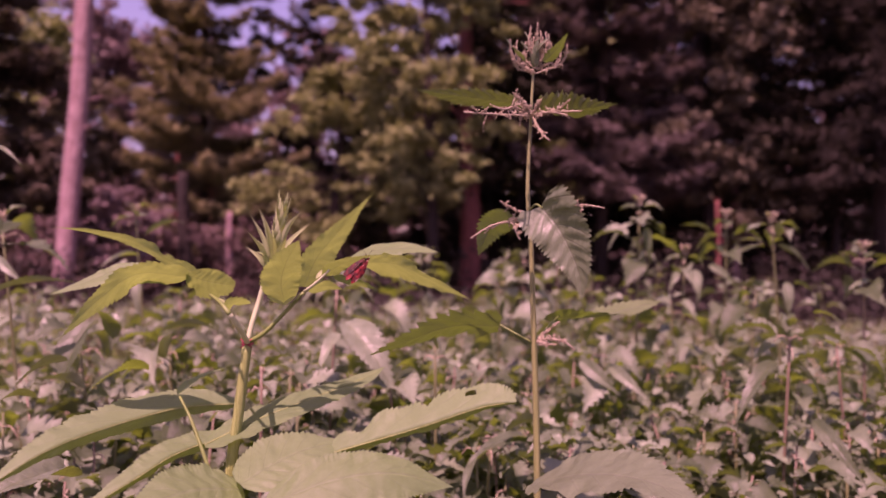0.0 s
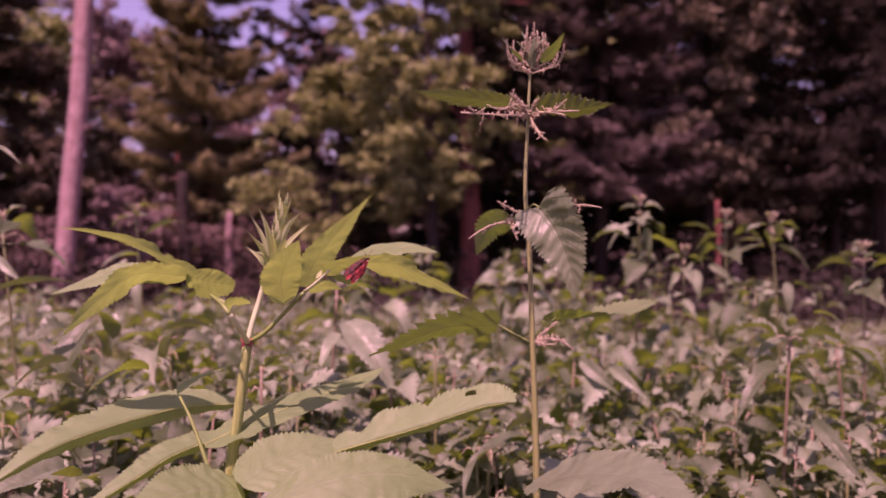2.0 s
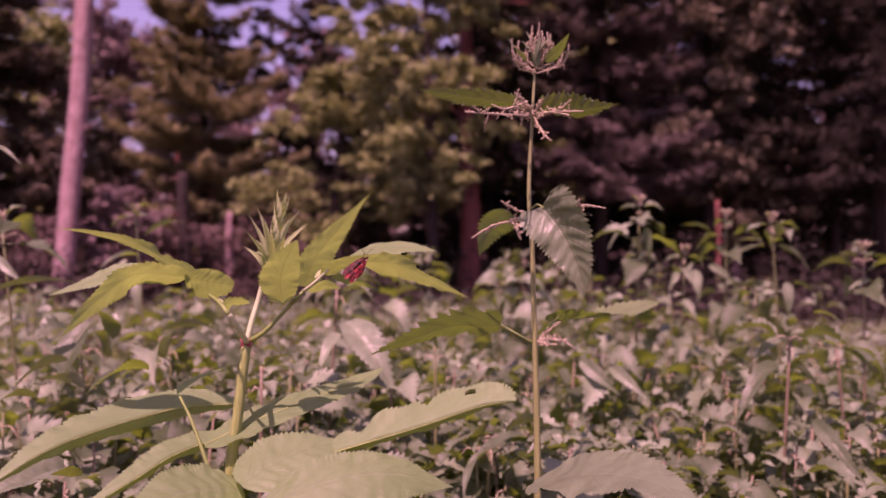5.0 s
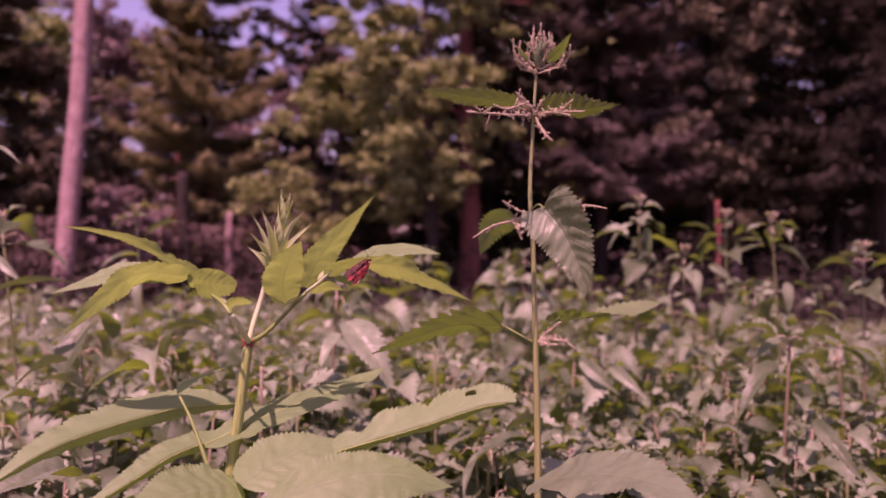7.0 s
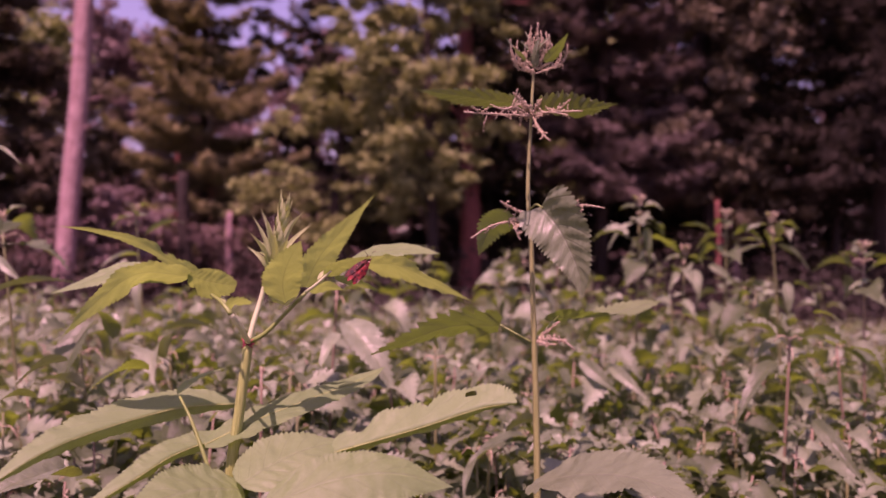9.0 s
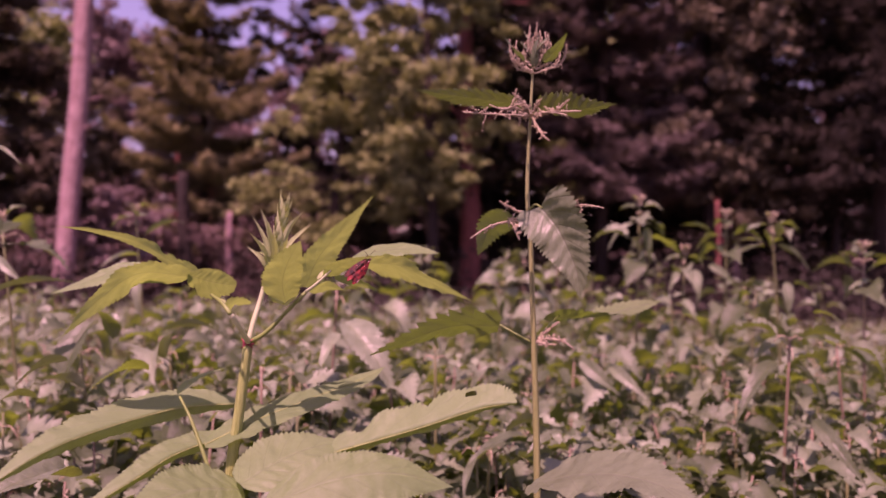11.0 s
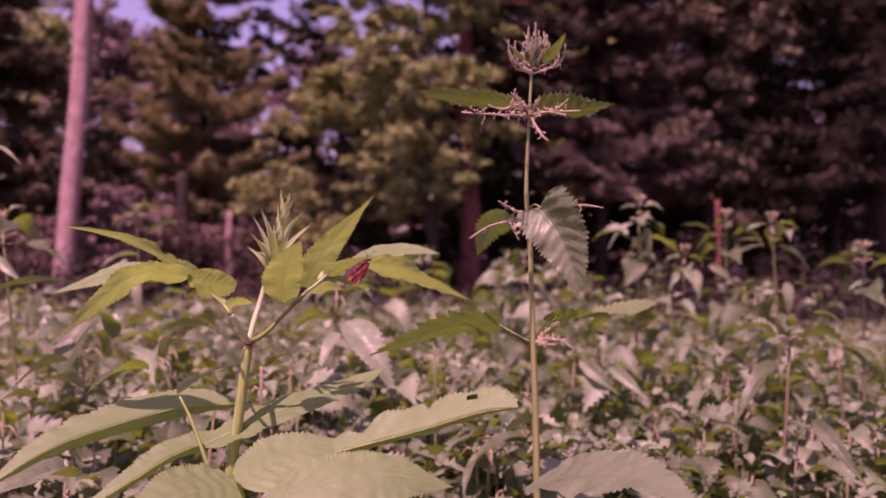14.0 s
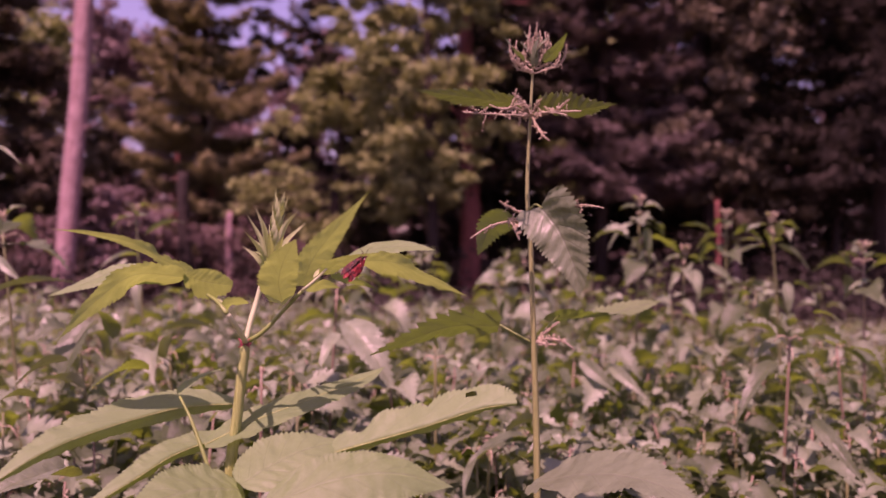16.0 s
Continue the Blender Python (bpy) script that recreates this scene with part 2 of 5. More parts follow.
def quad_mesh(name, quads, material):
    """Many small four-cornered leaves, each a folded diamond, in one mesh."""
    n = len(quads)
    me = bpy.data.meshes.new(name)
    me.vertices.add(4 * n)
    me.vertices.foreach_set("co", quads.reshape(-1).astype(np.float32))
    tri = np.array([0, 1, 2, 0, 2, 3])
    loops = (np.arange(n)[:, None] * 4 + tri[None, :]).ravel()
    me.loops.add(6 * n)
    me.loops.foreach_set("vertex_index", loops.astype(np.int32))
    me.polygons.add(2 * n)
    me.polygons.foreach_set("loop_start", np.arange(0, 6 * n, 3, dtype=np.int32))
    me.update(calc_edges=True)
    me.validate()
    me.materials.append(material)
    return me


HOME = {}


def thing(name, at, label, category, group="", kind=""):
    ob = new(name)
    ob.empty_display_size = 0.05
    ob.location = at
    HOME[ob.name] = Vector(at)
    return tagged(ob, label, category, group, kind)


def part(name, geo, material, parent, label="", at=None):
    """Links a mesh, given in the world's metres, under a thing or a part; at: its own turning point."""
    at = Vector(at) if at else HOME[parent.name]
    ob = new(name, mesh(name, (geo[0] - np.array(at), geo[1], geo[2]), material))
    ob.parent = parent
    ob.location = at - HOME[parent.name]
    HOME[ob.name] = at
    return tagged(ob, label)


def set_between(base, tip, up):
    """The pose that lays a blade from base towards tip with its upper side to up, and its length."""
    b, t = Vector(base), Vector(tip)
    y = (t - b).normalized()
    x = y.cross(Vector(up)).normalized()
    z = x.cross(y)
    return Matrix.Translation(b) @ Matrix((x, y, z)).transposed().to_4x4(), (t - b).length


def leaf(parent, base, tip, up, width, material, name="leaf", label="", at=None, **shape):
    m, length = set_between(base, tip, up)
    geo = blade(length, width, **shape)
    return part(name, moved(geo, m), material, parent, label, at)


def frond(parent, material, spine, up, widths, lifts, teeth=26, k=0.65, e=0.8, e2=1.0, bite=0.09, quilt=0.016, veins=8, heart=0.0, curl=0.06, uneven=0.06, twist=0.0, bites=(), hole=(), seed=0, name="leaf", label="", pivot=False, cols=5, rib=0.0):
    """A toothed leaf on a bent midrib: the midrib's points, the upper side's direction, and for the left and the right
    half its width and its lift in degrees. e and e2: how pointed base and tip are; bites: (place, side, depth, reach)."""
    P = [Vector(p) for p in spine]
    Q = [P[0] * 2 - P[1], *P, P[-1] * 2 - P[-2]]
    rows, last = teeth * 3, len(P) - 1

    def at(f):
        i = min(int(f * last), last - 1)
        t = f * last - i
        a, b, c, d = Q[i:i + 4]
        return 0.5 * (2 * b + (c - a) * t + (2 * a - 5 * b + 4 * c - d) * t * t + (3 * b - a - 3 * c + d) * t ** 3)
    length = sum((at((i + 1) / 20) - at(i / 20)).length for i in range(20))
    wide = sum(widths)
    rng = random.Random(seed)
    tooth = [rng.uniform(0.55, 1.35) for _ in range(2 * teeth + 4)]
    pts, uvs = [], []
    for i in range(rows + 1):
        s = i / rows
        c = at(s)
        d = (at(min(1, s + 0.02)) - at(max(0, s - 0.02))).normalized()
        side = d.cross(Vector(up)).normalized()
        n = side.cross(d)
        if twist:
            turn = Matrix.Rotation(radians(twist) * (s - 0.35), 3, d)
            side, n = turn @ side, turn @ n
        for j in range(-cols, cols + 1):
            w, right = abs(j) / cols, j > 0
            g = 1 if right else -1
            lift = radians(lifts[right])
            out = side * g * math.cos(lift) + n * math.sin(lift)
            top = n * math.cos(lift) - side * g * math.sin(lift)
            f = max(0.0, math.sin(math.pi * (0.002 + 0.997 * s) ** (k[right] if isinstance(k, tuple) else k))) ** (e + (e2 - e) * s)
            half = widths[right] * f
            for place, which, depth, reach in bites:
                if which == g:
                    half *= 1 - depth * math.exp(-((s - place) / reach) ** 2)
            x, ahead = half * w, 0.0
            if abs(j) == cols:
                saw = ((i % 3) / 2.0 - 0.5) * tooth[(i // 3) * 2 + right]
                x += saw * bite * (half + 0.12 * widths[right]) * 2
                ahead += saw * length / teeth * 0.4
            ahead -= (heart[right] if isinstance(heart, tuple) else heart) * length * w ** 1.3 * max(0, 1 - s * 3.2) ** 2
            z = -curl * half * w * w
            if quilt:
                z -= quilt * wide * math.sin(2 * math.pi * (s * veins - w * 1.7) + 1.57) * w * (1.15 - w) * f * 2
            q = Vector((x * g, s * length, seed * 3.1))
            z += uneven * wide * f * w * (noise.noise(q * 2.6 / wide) * 1.4 + 0.6 * noise.noise(q * 7 / wide))
            pts.append(tuple(c + out * x + top * z + d * ahead))
            uvs.append((s, 0.5 + 0.5 * w * g))
    m = 2 * cols + 1
    faces = [(i * m + j, i * m + j + 1, (i + 1) * m + j + 1, (i + 1) * m + j) for i in range(rows) for j in range(m - 1) if (i, j) not in hole]
    ob = part(name, (np.array(pts), faces, np.array(uvs)), material, parent, label, spine[0] if pivot else None)
    if rib:
        lift_up = Vector(up).normalized() * rib * 0.1
        part("midrib", tube([at(i / 14) + lift_up for i in range(14)], rib, rib * 0.35, 6, 0, 1), HERB_STEM, ob, "pale raised midrib")
    return ob


def spike(path, r, seed, beads=26, branch=3):
    """A nettle flower string: a thread set close with tiny uneven flowers, and side threads."""
    rng = random.Random(seed)
    P = [Vector(p) for p in path]
    pieces = [tube(P, r * 0.6, r * 0.35, 5, 0, 3)]
    length = sum((P[i + 1] - P[i]).length for i in range(len(P) - 1))

    def along(t):
        f = t * (len(P) - 1)
        i = min(int(f), len(P) - 2)
        return P[i].lerp(P[i + 1], f - i)
    for i in range(beads):
        t = 0.08 + 0.92 * i / beads
        thin = 1.25 - 0.75 * t
        c = along(t) + Vector([rng.gauss(0, r * 0.55 * thin) for _ in range(3)])
        pieces.append(bead(c, r * thin * rng.uniform(0.35, 0.75), rng.uniform(0.6, 1.6)))
    for i in range(branch):
        a = along(rng.uniform(0.15, 0.8))
        b = a + Vector([rng.uniform(-1, 1) for _ in range(3)]).normalized() * length * rng.uniform(0.06, 0.13)
        pieces.append(tube([a, b], r * 0.4, r * 0.25, 4))
        for q in range(6):
            pieces.append(bead(a.lerp(b, (q + 1) / 6) + Vector([rng.gauss(0, r * 0.4) for _ in range(3)]), r * rng.uniform(0.35, 0.65)))
    return joined(pieces)


# ---- ground ----
def build_ground():
    rng = random.Random(5)
    bm = bmesh.new()
    rings = [0, 1, 2, 4, 6, 9, 13, 20, 35, 70, 200, 900, 3000]
    old = None
    for r in rings:
        row = [bm.verts.new((r * math.cos(a * math.pi / 24), r * math.sin(a * math.pi / 24), rng.uniform(-0.03, 0.03) if 0 < r < 100 else 0)) for a in range(48)] if r else [bm.verts.new((0, 0, 0))]
        if old:
            for a in range(48):
                b = (a + 1) % 48
                if len(old) == 1:
                    bm.faces.new((old[0], row[a], row[b]))
                else:
                    bm.faces.new((old[a], row[a], row[b], old[b]))
        old = row
    me = bpy.data.meshes.new("ground")
    bm.to_mesh(me)
    bm.free()
    me.materials.append(SOIL)
    tagged(new("ground", me), "dark bare forest soil under the nettles and trees", "ground", kind="structure")


build_ground()


# ---- the woods ----
def diamonds(centres, size, rng, flat=0.5, long=1.0, along=None, wide=0.3):
    """Folded diamond leaves round the given centres."""
    n = len(centres)
    d = rng.normal(size=(n, 3)) if along is None else along + rng.normal(size=(n, 3)) * 0.35
    d[:, 2] *= flat if along is None else 1.0
    d /= np.linalg.norm(d, axis=1)[:, None]
    q = rng.normal(size=(n, 3))
    if along is not None:
        q[:, 2] *= 0.4
    q -= (q * d).sum(1)[:, None] * d
    q /= np.linalg.norm(q, axis=1)[:, None]
    up = np.cross(d, q)
    s = size * rng.uniform(0.6, 1.3, n)[:, None]
    a = centres - d * s * long * 0.5
    b = centres + d * s * long * 0.5
    return np.stack([a, centres + q * s * wide + up * s * 0.08, b, centres - q * s * wide + up * s * 0.08], axis=1)


def broad_tree(x, y, height, spread_r, low, seed, leaves=6000, size=0.11, trunk_r=0.14, bark=None, label="", lean=0.0, material=None, limbs=22, clumps=12):
    rng = np.random.default_rng(seed)
    r = random.Random(seed)
    root = thing("broadleaf_tree", (x, y, 0), label or "leafy green broadleaf tree at the forest edge", "tree", "trees of the forest edge")
    axis = [Vector((x + lean * s * height + r.uniform(-.1, .1), y + r.uniform(-.1, .1), s * height * 0.92)) for s in (0, .2, .4, .6, .8, 1)]
    part("trunk", tube(axis, trunk_r, trunk_r * 0.2, 9, 0.05, 3), bark or SHADE_DARK_BARK, root)
    pts = []
    for i in range(limbs):
        f = low / height + (1 - low / height) * (i + r.random()) / limbs
        k = min(int(f * 5), 4)
        a = axis[k].lerp(axis[k + 1], f * 5 - k)
        g = math.sin(math.pi * min(1, 0.12 + 0.8 * (f * height - low * 0.6) / (height - low * 0.6)))
        ang = r.uniform(0, 6.283)
        L = spread_r * g * r.uniform(0.7, 1.15)
        b = a + Vector((math.cos(ang) * L, math.sin(ang) * L, L * r.uniform(0.0, 0.5)))
        mid = a.lerp(b, 0.5) + Vector((0, 0, L * 0.12))
        part("limb", tube([a, mid, b], trunk_r * 0.3 * (1.1 - f), 0.012, 5, 0, 2), bark or SHADE_DARK_BARK, root)
        for q in range(clumps):
            t = r.uniform(0.3, 1.1)
            c = a.lerp(b, t) + Vector((r.gauss(0, .3), r.gauss(0, .3), r.gauss(0, .25))) * spread_r * 0.4
            pts.append((c, r.uniform(0.05, 0.13) * max(1.0, spread_r) * 0.6))
    per = leaves // len(pts)
    cloud = np.concatenate([np.array(c) + rng.normal(size=(per, 3)) * s * np.array((1, 1, 0.55)) for c, s in pts])
    ob = new("crown", quad_mesh("crown", diamonds(cloud - np.array((x, y, 0)), size, rng, wide=0.38), material or BROAD_LEAF))
    ob.parent = root
    return root


def conifer(x, y, height, spread_r, low, seed, sprays=5000, size=0.26, trunk_r=0.13, bark=None, label="", name="spruce_tree", droop=0.25, material=None):
    rng = np.random.default_rng(seed)
    r = random.Random(seed)
    root = thing(name, (x, y, 0), label or "dark green spruce with drooping branches", "tree", "trees of the forest edge")
    part("trunk", tube([(x, y, 0), (x + .03, y, height * .5), (x, y, height)], trunk_r, 0.02, 9, 0.05, 3), bark or SHADE_DARK_BARK, root)
    whorls = int((height - low) / 0.32)
    spots, ways = [], []
    twigs = []
    for i in range(whorls):
        z = low + (height - low) * i / whorls
        L0 = spread_r * (1 - (z - low * 0.5) / (height - low * 0.5)) ** 0.8
        for b in range(6):
            a = r.uniform(0, 6.283)
            L = L0 * r.uniform(0.6, 1.15)
            way = np.array((math.cos(a), math.sin(a), 0))
            n = max(4, int(sprays / whorls / 6 * (0.4 + 1.2 * L / max(0.1, spread_r))))
            t = rng.uniform(0.12, 1.0, n)
            side = np.array((-way[1], way[0], 0))
            off = rng.normal(size=n) * 0.22 * L * (1.1 - t)
            p = np.array((x, y, z + r.uniform(-.32, .32)))[None] + way[None] * (t * L)[:, None] + side[None] * off[:, None]
            p[:, 2] += -droop * L * t + 0.25 * L * t ** 3 + rng.normal(size=n) * 0.05
            spots.append(p)
            ways.append(way[None] + side[None] * np.sign(off)[:, None] * 0.8 + np.array((0, 0, -0.25))[None])
            if b < 3:
                twigs.append(tube([(x, y, z), tuple(np.array((x, y, z)) + way * L * .5 - np.array((0, 0, droop * L * .45))), tuple(np.array((x, y, z)) + way * L * .95 - np.array((0, 0, droop * L * .75)))], 0.02, 0.006, 4, 0, 1))
    for g in twigs:
        part("branch", g, bark or SHADE_DARK_BARK, root)
    cloud = np.concatenate(spots) - np.array((x, y, 0))
    ob = new("crown", quad_mesh("crown", diamonds(cloud, size, rng, long=1.2, along=np.concatenate(ways), wide=0.11), material or NEEDLE))
    ob.parent = root
    return root


def bare_trunk(base, top, r0, r1, bark, label, name="pine_tree", seed=0):
    r = random.Random(seed)
    root = thing(name, base, label, "tree", "trunks in the forest")
    b, t = Vector(base), Vector(top)
    path = [b.lerp(t, s) + Vector((r.uniform(-1, 1), r.uniform(-1, 1), 0)) * r0 * 0.15 for s in (0, .12, .25, .4, .55, .7, .85, 1)]
    part("trunk", tube(path, r0, r1, 12, 0.03, 3), bark, root)
    for i in range(7):
        s = r.uniform(0.15, 0.95)
        a = b.lerp(t, s)
        g = r.uniform(0, 6.28)
        part("branch_stub", tube([a, a + Vector((math.cos(g), math.sin(g), .3)) * r0 * r.uniform(1.3, 2.6)], r0 * 0.14, r0 * 0.07, 5), bark, root)
    return root


def build_woods():
    bare_trunk((-5.83, 12, 0), (-5.06, 12, 9.0), 0.155, 0.11, PINE_BARK, "tall straight pine with pink-brown sunlit bark", seed=1)
    bare_trunk((-3.63, 13.4, 0), (-3.62, 13.4, 1.85), 0.06, 0.045, PINE_BARK, "thin pink-barked young pine trunk", seed=2)
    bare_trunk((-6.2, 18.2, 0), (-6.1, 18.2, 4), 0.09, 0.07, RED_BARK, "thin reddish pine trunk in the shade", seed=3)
    bare_trunk((-4.3, 13.2, 0), (-4.33, 13.2, 2.5), 0.13, 0.09, SHADE_DARK_BARK, "tree trunk with shade put into its near-black bark", "shaded_tree", 4)
    bare_trunk((0.5, 15.5, 0), (0.35, 15.5, 10), 0.16, 0.11, RED_BARK, "thick red-brown trunk behind leafy branches", seed=5)
    bare_trunk((6.1, 16.5, 0), (6.1, 16.5, 6), 0.09, 0.06, PINE_BARK, "thin pink-barked pine trunk in dark woods", seed=6)
    bare_trunk((8.8, 18, 0), (8.9, 18, 11), 0.15, 0.1, SHADE_DARK_BARK, "tree trunk with shade put into its near-black bark", "shaded_tree", 7)
    bare_trunk((4.95, 14.2, 0), (4.93, 14.2, 2.1), 0.06, 0.035, RED_BARK, "thin broken pine trunk before the dark woods", seed=30)
    r = random.Random(91)
    for k in range(9):
        y = r.uniform(17.5, 25)
        x = y * r.uniform(-0.5, -0.12)
        h = r.uniform(2.2, 3.2)
        bare_trunk((x, y, 0), (x + r.uniform(-0.3, 0.3), y, h), r.uniform(0.05, 0.1), 0.03, r.choice((PINE_BARK, RED_BARK, RED_BARK, SHADE_DARK_BARK)), "slim reddish trunk among the shaded trees", seed=31 + k)
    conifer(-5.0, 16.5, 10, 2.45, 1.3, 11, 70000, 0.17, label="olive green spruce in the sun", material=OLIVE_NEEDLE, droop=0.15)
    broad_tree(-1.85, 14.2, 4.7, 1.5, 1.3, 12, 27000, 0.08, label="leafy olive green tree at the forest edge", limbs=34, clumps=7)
    broad_tree(0.5, 14.6, 9.5, 1.9, 2.0, 13, 24000, 0.1, 0.2, RED_BARK, limbs=30, clumps=8, label="tree with a red-brown trunk, shade put into its leaf colour", material=SHADE_DARK_LEAF)
    broad_tree(-0.22, 12.3, 8.0, 1.35, 1.9, 29, 52000, 0.078, 0.1, label="leafy olive green tree with lit clumps put into its leaf colour", limbs=46, clumps=6)
    broad_tree(-7.7, 16.8, 5.2, 1.5, 0.9, 36, 14000, 0.11, 0.06, label="leafy tree behind the pine, dimmed in its leaf colour for shade", limbs=26, clumps=9, material=SHADE_DIM_LEAF)
    broad_tree(-2.7, 18.5, 5.4, 1.5, 1.2, 35, 10000, 0.12, 0.06, label="leafy tree behind the forest edge, leaf colour darkened for shade", limbs=22, clumps=8, material=SHADE_DARK_LEAF)
    broad_tree(-1.3, 16.5, 5.6, 1.2, 1.4, 25, 13000, 0.12, label="leafy tree at the forest edge, shade put into its leaf colour", limbs=20, material=SHADE_DARK_LEAF)
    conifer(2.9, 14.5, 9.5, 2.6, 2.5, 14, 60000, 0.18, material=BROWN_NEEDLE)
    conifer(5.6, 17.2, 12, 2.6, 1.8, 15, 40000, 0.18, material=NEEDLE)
    conifer(8.0, 14.5, 13, 3.4, 2.5, 16, 60000, 0.18, material=SHADE_DARK_NEEDLE)
    conifer(-0.3, 19.5, 5.6, 2.6, 0.6, 21, 13000, 0.3, material=SHADE_DARK_NEEDLE)
    conifer(1.2, 18.5, 10, 2.6, 0.6, 22, 13000, 0.3, material=SHADE_DARK_NEEDLE)
    conifer(7.0, 19, 12, 3.0, 0.6, 23, 13000, 0.32, material=SHADE_DARK_NEEDLE)
    conifer(4.4, 18.5, 7.2, 2.6, 0.6, 24, 13000, 0.32, material=SHADE_DARK_NEEDLE)
    conifer(-8.4, 14.5, 9, 2.4, 1.4, 17, 32000, 0.26)
    broad_tree(-7.8, 19, 7.2, 2.5, 0.8, 18, 22000, 0.12, label="broadleaf tree behind the pine, haze put into its pale purplish colour", material=LIGHT_PALED_LEAF)
    broad_tree(-3.4, 17.5, 10, 1.3, 4.9, 26, 7000, 0.13, 0.05, label="tall tree behind the spruce, leaf colour darkened for shade", material=SHADE_DARK_LEAF)
    broad_tree(5.0, 15.2, 11, 2.0, 2.0, 27, 44000, 0.11, 0.12, label="olive-brown leafy tree among the conifers, dimmed in its leaf colour", limbs=46, clumps=8, material=SHADE_DIM_LEAF)
    broad_tree(3.6, 20, 8, 2.8, 1.5, 19, 24000, 0.15)
    broad_tree(8.6, 17.5, 13, 2.6, 2.0, 28, 24000, 0.16, label="broadleaf tree among the conifers, shade put into its leaf colour", material=SHADE_DARK_LEAF, limbs=26)
    broad_tree(9.8, 20, 12, 3.4, 1.2, 20, 20000, 0.15, material=SHADE_DARK_LEAF)
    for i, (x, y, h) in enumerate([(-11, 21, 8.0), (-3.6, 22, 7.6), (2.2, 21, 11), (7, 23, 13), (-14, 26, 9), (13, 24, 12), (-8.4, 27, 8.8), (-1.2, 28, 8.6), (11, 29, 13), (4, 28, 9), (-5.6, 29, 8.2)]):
        # x > 5 gets shade in its leaf colour, four others get haze
        broad_tree(x, y, h, h * 0.33, 0.6, 40 + i, 6500 if i in (1, 6, 7, 10) else 9000, 0.16 if i in (1, 6, 7, 10) else 0.18, label="shaded broadleaf tree deeper in the forest", material=SHADE_DARK_LEAF if x > 5 else LIGHT_PALED_LEAF if i in (1, 6, 7, 10) else None)
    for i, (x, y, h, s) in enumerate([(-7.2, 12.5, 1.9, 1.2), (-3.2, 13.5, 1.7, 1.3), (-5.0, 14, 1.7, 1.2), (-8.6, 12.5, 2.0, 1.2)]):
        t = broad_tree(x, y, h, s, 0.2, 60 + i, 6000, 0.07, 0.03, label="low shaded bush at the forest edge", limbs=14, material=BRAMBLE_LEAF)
        t.name = "bush"
        tagged(t, category="bush", group="bushes at the forest edge")
    # sunlight on this shrub comes from the same paled leaf colour
    pale = broad_tree(-5.05, 12.3, 2.3, 0.6, 0.9, 66, 4200, 0.1, 0.03, label="shrub at the forest edge, sunlight put into its pale pinkish colour", limbs=14, clumps=7, material=LIGHT_PALED_LEAF)
    pale.name = "bush"
    tagged(pale, category="bush", group="bushes at the forest edge")
    # undergrowth takes the darkened needle colour in place of shade on the floor
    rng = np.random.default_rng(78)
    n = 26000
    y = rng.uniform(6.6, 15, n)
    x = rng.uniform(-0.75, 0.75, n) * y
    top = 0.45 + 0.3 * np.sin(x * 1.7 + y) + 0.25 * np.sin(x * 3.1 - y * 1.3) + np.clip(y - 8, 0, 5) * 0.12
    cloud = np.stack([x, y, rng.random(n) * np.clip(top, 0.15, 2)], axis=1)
    tagged(new("undergrowth", quad_mesh("undergrowth", diamonds(cloud, 0.1, rng), SHADE_DARK_NEEDLE)), "low undergrowth between nettles and trees, coloured dark for forest shade", "undergrowth", kind="stuff")
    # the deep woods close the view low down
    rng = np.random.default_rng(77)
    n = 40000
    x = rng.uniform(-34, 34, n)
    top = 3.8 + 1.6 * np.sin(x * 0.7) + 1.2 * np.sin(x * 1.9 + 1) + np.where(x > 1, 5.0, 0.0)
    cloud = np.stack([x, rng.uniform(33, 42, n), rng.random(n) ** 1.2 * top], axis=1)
    tagged(new("far_woods", quad_mesh("far_woods", diamonds(cloud, 0.5, rng), LIGHT_PALED_LEAF)), "dense undergrowth and foliage deep in the forest, coloured pale for haze", "woods", kind="stuff")


build_woods()


# ---- nettle field ----
def nettle_plan(seed, height, nodes=7, droopy=0.5, reach=1.0):
    """Where the leaves and flower strings of one nettle sit: pairs that turn by a right angle from node to node."""
    r = random.Random(seed)
    z, plan, strings = height, [], []
    yaw = r.uniform(0, 6.28)
    for i in range(nodes):
        size = (0.028, 0.056, 0.084, 0.1, 0.105, 0.105, 0.1, 0.09)[min(i, 7)] * reach * r.uniform(0.85, 1.15)
        for side in (0, math.pi):
            a = yaw + side + r.uniform(-0.5, 0.5)
            out = Vector((math.cos(a), math.sin(a), 0))
            lift = (0.9, 0.35, 0.1)[min(i, 2)]
            pet = out * size * 0.3 + Vector((0, 0, size * 0.25 * (1 + lift)))
            fall = (-0.5, 0.0, 0.12)[min(i, 2)] + droopy * r.uniform(-0.6, 1.0) * (i > 0)
            tip = pet + (out - Vector((0, 0, fall))).normalized() * size
            turn = r.uniform(-0.55, 0.55)
            up = (Vector((0, 0, 1)) + out * fall * 0.8 + out.cross(Vector((0, 0, 1))) * turn).normalized()
            plan.append((Vector((0, 0, z)), pet, tip, up, size))
        if i < 5:
            for q in range(2):
                a = yaw + math.pi / 2 + q * math.pi + r.uniform(-0.5, 0.5)
                o = Vector((math.cos(a), math.sin(a), 0))
                L = size * r.uniform(0.35, 0.6)
                strings.append((Vector((0, 0, z)), o, L))
        yaw += math.pi / 2 + r.uniform(-0.2, 0.2)
        z -= (0.018, 0.028, 0.038, 0.048, 0.058, 0.065, 0.075)[min(i, 6)] * r.uniform(0.85, 1.2)
    return plan, strings


